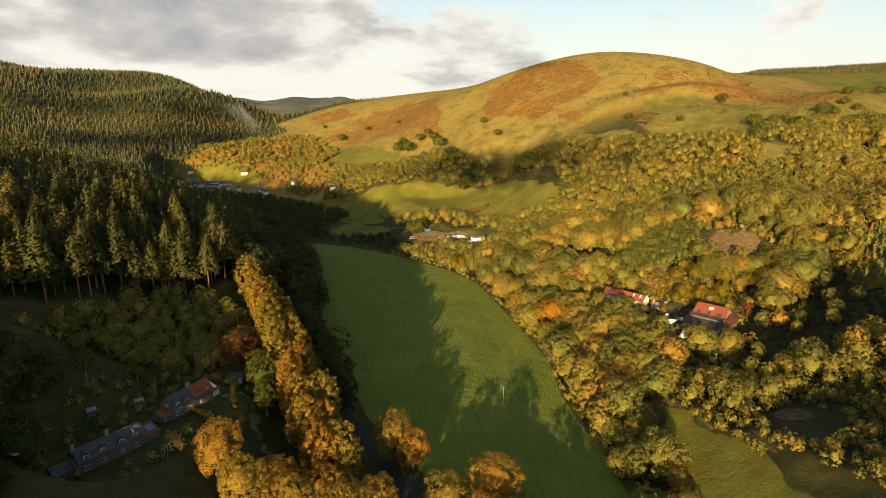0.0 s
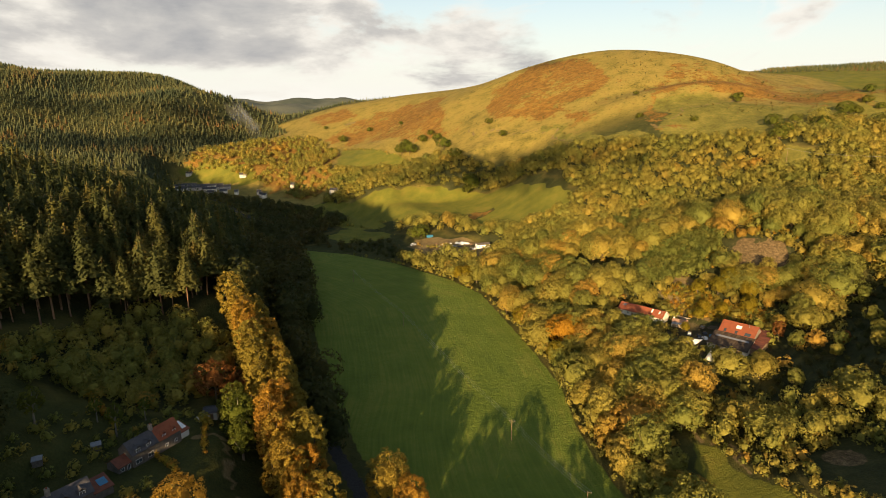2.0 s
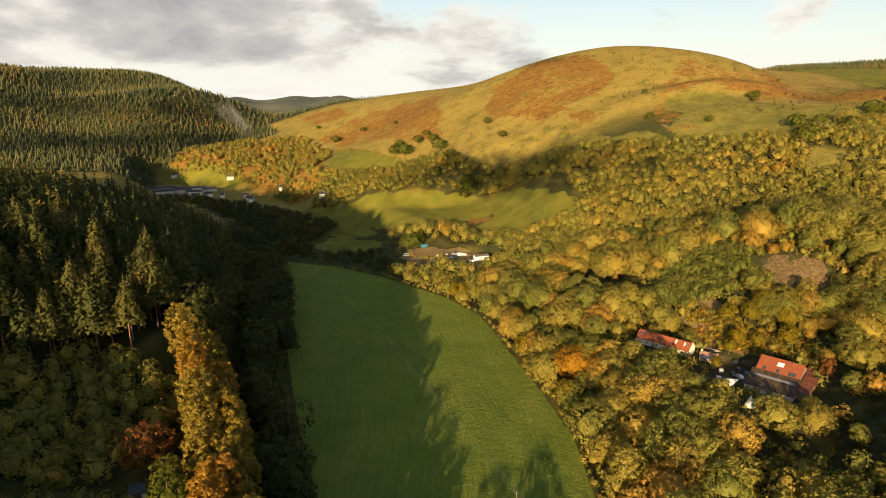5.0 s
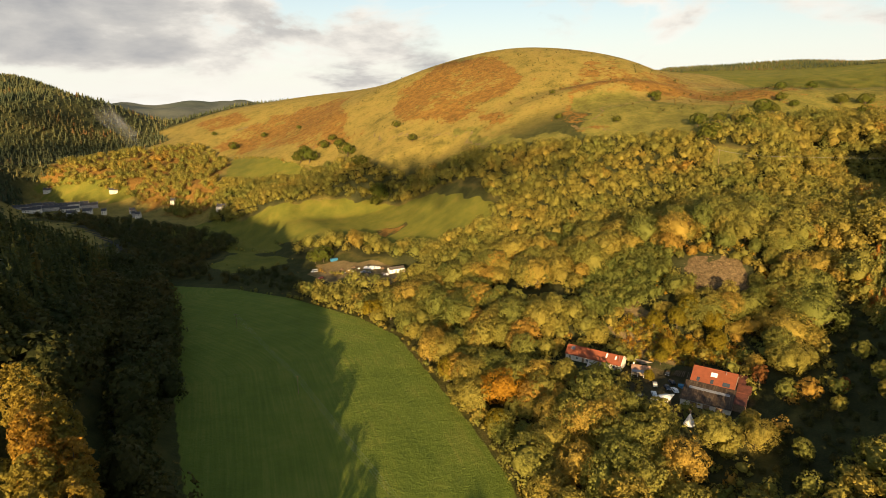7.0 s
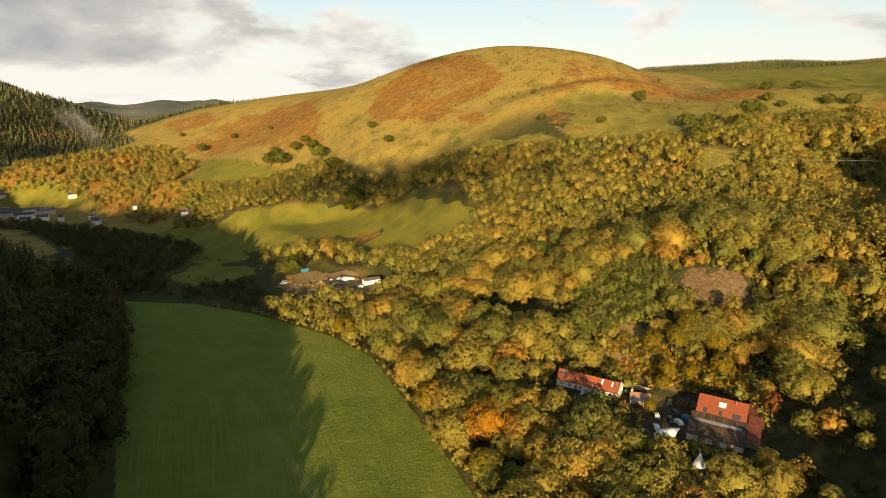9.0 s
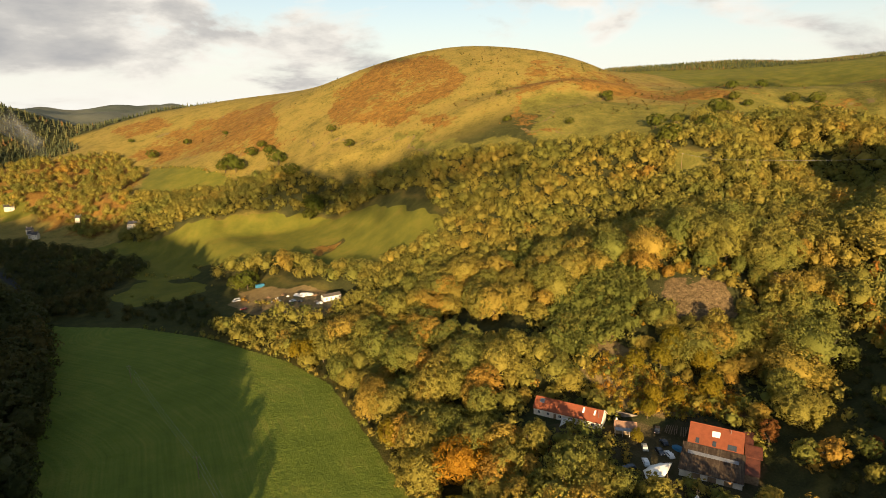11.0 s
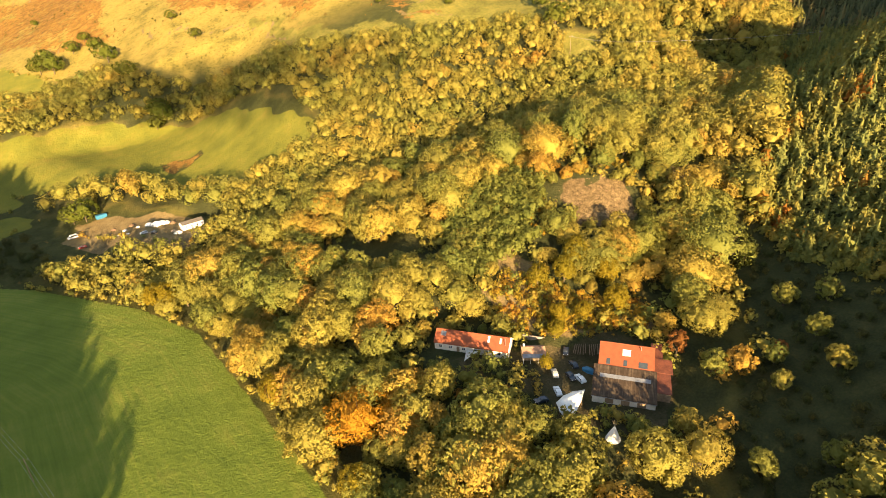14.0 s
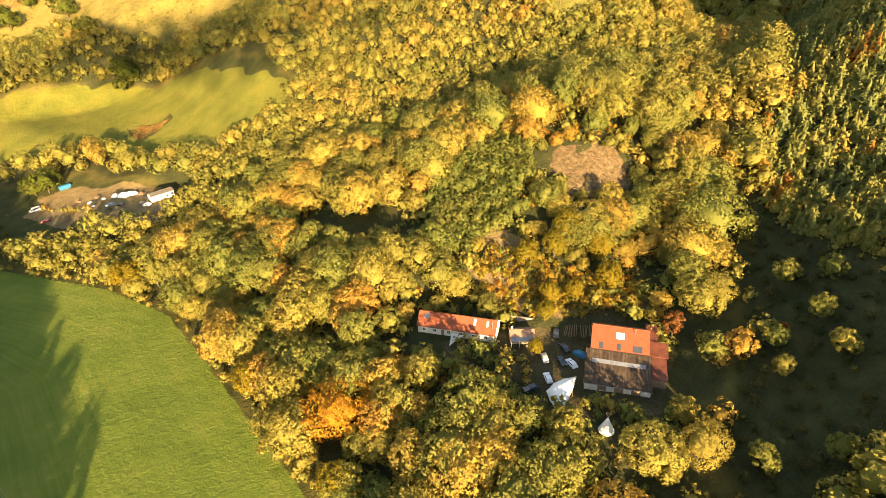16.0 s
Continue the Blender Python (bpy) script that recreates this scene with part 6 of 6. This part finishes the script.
def build_village():
    """Terraces and houses at the head of the valley."""
    rng = random.Random(3)

    def terrace(x, y, a, n, wall, lb):
        L = 5.2 * n
        wins = [(-L / 2 + 2.6 + 5.2 * i + dx, z, 1.1, 1.2) for i in range(n) for dx, z in ((-1.2, 0.9), (-1.2, 3.3), (1.2, 3.3))]
        return gable("terrace_row" if n > 2 else "village_house", pose(x, y, height(x, y), 0, 0, a), L, 7.5, 5.2, 7.6, wall, slate, lb, "house", 0.25, windows=wins, chimneys=[(-L / 2 + 5.2 * i, 0) for i in range(n + 1)], group="village houses")
    grey = plain("grey_render", (0.36, 0.33, 0.30), 0.9, 0.2, 0.4)
    for x, y, a, n, w, lb in ((-372, 938, 20, 10, white_wall, "long white rendered terrace with a slate roof"), (-384, 918, 20, 8, grey, "long grey rendered terrace with a slate roof"), (-404, 946, 20, 5, grey, "grey rendered terrace with a slate roof"), (-340, 930, 22, 4, grey, "short grey terrace with a slate roof"), (-352, 902, 18, 4, white_wall, "short pale terrace with a slate roof"), (-398, 904, 18, 4, white_wall, "short pale terrace with a slate roof"), (-420, 926, 25, 4, grey, "short grey terrace with a slate roof"),
                               (-322, 880, 10, 2, white_wall, "pair of white village houses"), (-300, 873, 10, 1, white_wall, "small white village house"), (-336, 868, 5, 2, white_wall, "white pair of houses by the meadow"), (-266, 872, 0, 1, grey, "grey village house among trees"), (-248, 838, 0, 1, white_wall, "white bungalow by the hedge"), (-255, 846, 10, 1, grey, "grey house under trees"), (-214, 868, -10, 1, white_wall, "white house among trees"), (-137, 781, -15, 2, white_wall, "white farmhouse at the wood's edge"), (-441, 1042, 0, 2, white_wall, "white farmhouse on the far meadow"), (-320, 965, 20, 2, white_wall, "white house above the terraces")):
        terrace(x, y, a, n, w, lb)


def build_poles():
    """Electricity poles with their cross-arms, and the wires between them."""
    tops = []
    for x, y, h in ((-62, 432, 9), (-19.5, 342, 9), (29.5, 222, 9), (48, 180, 9), (-300, 1000, 9), (282.2, 483.6, 11), (307.4, 451.8, 11), (436.8, 418.8, 11)):
        z = height(x, y)
        ob = root("power_pole", pose(x, y, z, 0, 0, -20), "wooden electricity pole with a cross-arm", "pole", "electricity poles")
        for nm, (v, f), mt in (("post", rod((0, 0, -1), (0, 0, h), 0.15, 0.10, 8), timber), ("crossarm", rod((-1.1, 0, h - 0.35), (1.1, 0, h - 0.35), 0.07, 0.07, 5), timber)):
            o = new(nm, quick_mesh(nm, v, f, 4, [mt]))
            o.parent = ob
        for dx in (-1.0, 0, 1.0):
            part("insulator", boxes((dx - 0.07, dx + 0.07, -0.07, 0.07, h - 0.32 + (0.3 if dx == 0 else 0), h - 0.05 + (0.3 if dx == 0 else 0))), steel, ob)
        tops.append((x, y, z + h - 0.1))
    for a, b in list(zip(tops[:3], tops[1:4])) + list(zip(tops[5:7], tops[6:8])):
        for off in (-1.0, 0, 1.0):
            cu = bpy.data.curves.new("power_line", "CURVE")
            cu.dimensions, cu.bevel_depth, cu.bevel_resolution = "3D", 0.022, 1
            sp = cu.splines.new("POLY")
            sp.points.add(12)
            for i in range(13):
                u = i / 12
                sp.points[i].co = (a[0] + u * (b[0] - a[0]) + off * 0.94, a[1] + u * (b[1] - a[1]) + off * 0.34, a[2] + u * (b[2] - a[2]) - 5.0 * u * (1 - u), 1)
            cu.materials.append(steel)
            tagged(new("power_line", cu), "thin electricity wire between two poles", "wire", "wires")


build_farm()
build_cars()
build_scrapyard()
build_cottages()
build_village()
build_poles()


# ---- unseen clouds behind the walk's start, added to shade hillside, far forest and village ----
def build_shade_clouds():
    rng = np.random.default_rng(70)
    back = np.array([-math.sin(radians(SUN_AZ)) * math.cos(radians(SUN_EL)), -math.cos(radians(SUN_AZ)) * math.cos(radians(SUN_EL)), math.sin(radians(SUN_EL))])
    ball_v, ball_f = ball(0, 0, 0, 1, 0.8, 7, 4)
    # those over the village (-345, 890) and slope (605, 535) stand in for hill shade
    for (cx, cy, cz), (rx, ry, rz), n in (((78, 668, 50), (122, 50, 22), 820), ((-520, 1310, 104), (75, 50, 22), 260), ((-735, 1270, 116), (110, 60, 22), 330), ((-590, 1100, 50), (120, 60, 20), 640), ((-480, 1195, 60), (80, 55, 20), 300), ((-345, 890, -8), (100, 75, 12), 640), ((165, 925, 186), (32, 20, 10), 44), ((690, 850, 140), (120, 110, 30), 420), ((605, 535, 125), (62, 58, 26), 420)):
        c = np.array([cx, cy, cz]) + back * 1500
        at = c + rng.normal(0, 1, (n, 3)) * np.array([rx, ry, rz]) * 0.62
        s = rng.uniform(2.2, 3.6, n)
        V = (ball_v[None] * s[:, None, None] + at[:, None]).reshape(-1, 3)
        F = (ball_f[None] + (np.arange(n) * len(ball_v))[:, None, None]).reshape(-1, 4)
        tagged(new("cloud", quick_mesh("cloud", V, F, 4, [shade_cloud_white], None, True)), "unseen cloud of white puffs added to shade the hills and valley", "cloud", kind="stuff")


shade_cloud_white = plain("shade_cloud_white", (0.8, 0.8, 0.8), 1.0, 0.05, 0.1)
build_shade_clouds()


# ---- a wisp of mist rising out of the far valley ----
def build_mist():
    n = Nodes("mist", 1.0, 0.0)
    n.colour((0.8, 0.82, 0.85))
    clear = n.node("ShaderNodeBsdfTransparent")
    mx = n.node("ShaderNodeMixShader")
    soft = n.math("MULTIPLY", n.attr("thick"), n.ramp(n.noise(0.03, 4, 0.55), [(0.3, 0.35), (0.7, 1.0)]))
    n.link(n.math("MULTIPLY", soft, 0.10), mx.inputs[0])
    n.link(clear.outputs[0], mx.inputs[1]), n.link(n.bsdf.outputs[0], mx.inputs[2])
    n.link(mx.outputs[0], n.nt.nodes["Material Output"].inputs[0])
    rng = np.random.default_rng(71)
    for k in range(8):
        u, v = np.meshgrid(np.linspace(0, 1, 26), np.linspace(-1, 1, 12))
        width = 10 + 26 * (1 - u) ** 1.2
        x = -372 - 78 * u + v * width * 0.75 + 6 * np.sin(u * 7 + k)
        y = 1235 + 13 * k + 20 * v * (1 - u) + 30 * u
        z = 52 + 78 * u - v * width * 0.55 + 4 * np.sin(u * 9 + 2 * k) + rng.uniform(-9, 9)
        t = (1 - v ** 2) ** 2.2 * np.sin(np.pi * np.clip(u * 0.94 + 0.03, 0, 1)) ** 0.7
        i = (np.arange(11)[:, None] * 26 + np.arange(25)[None]).ravel()
        me = quick_mesh("mist_wisp", np.stack([x, y, z], -1).reshape(-1, 3), np.stack([i, i + 1, i + 27, i + 26], 1), 4, [n.mat], {"thick": t.ravel()}, True)
        ob = new("mist_wisp", me)
        ob.visible_shadow = False
        tagged(ob, "thin white wisp of mist rising from the far valley", "mist", "mist wisps", "stuff")


build_mist()
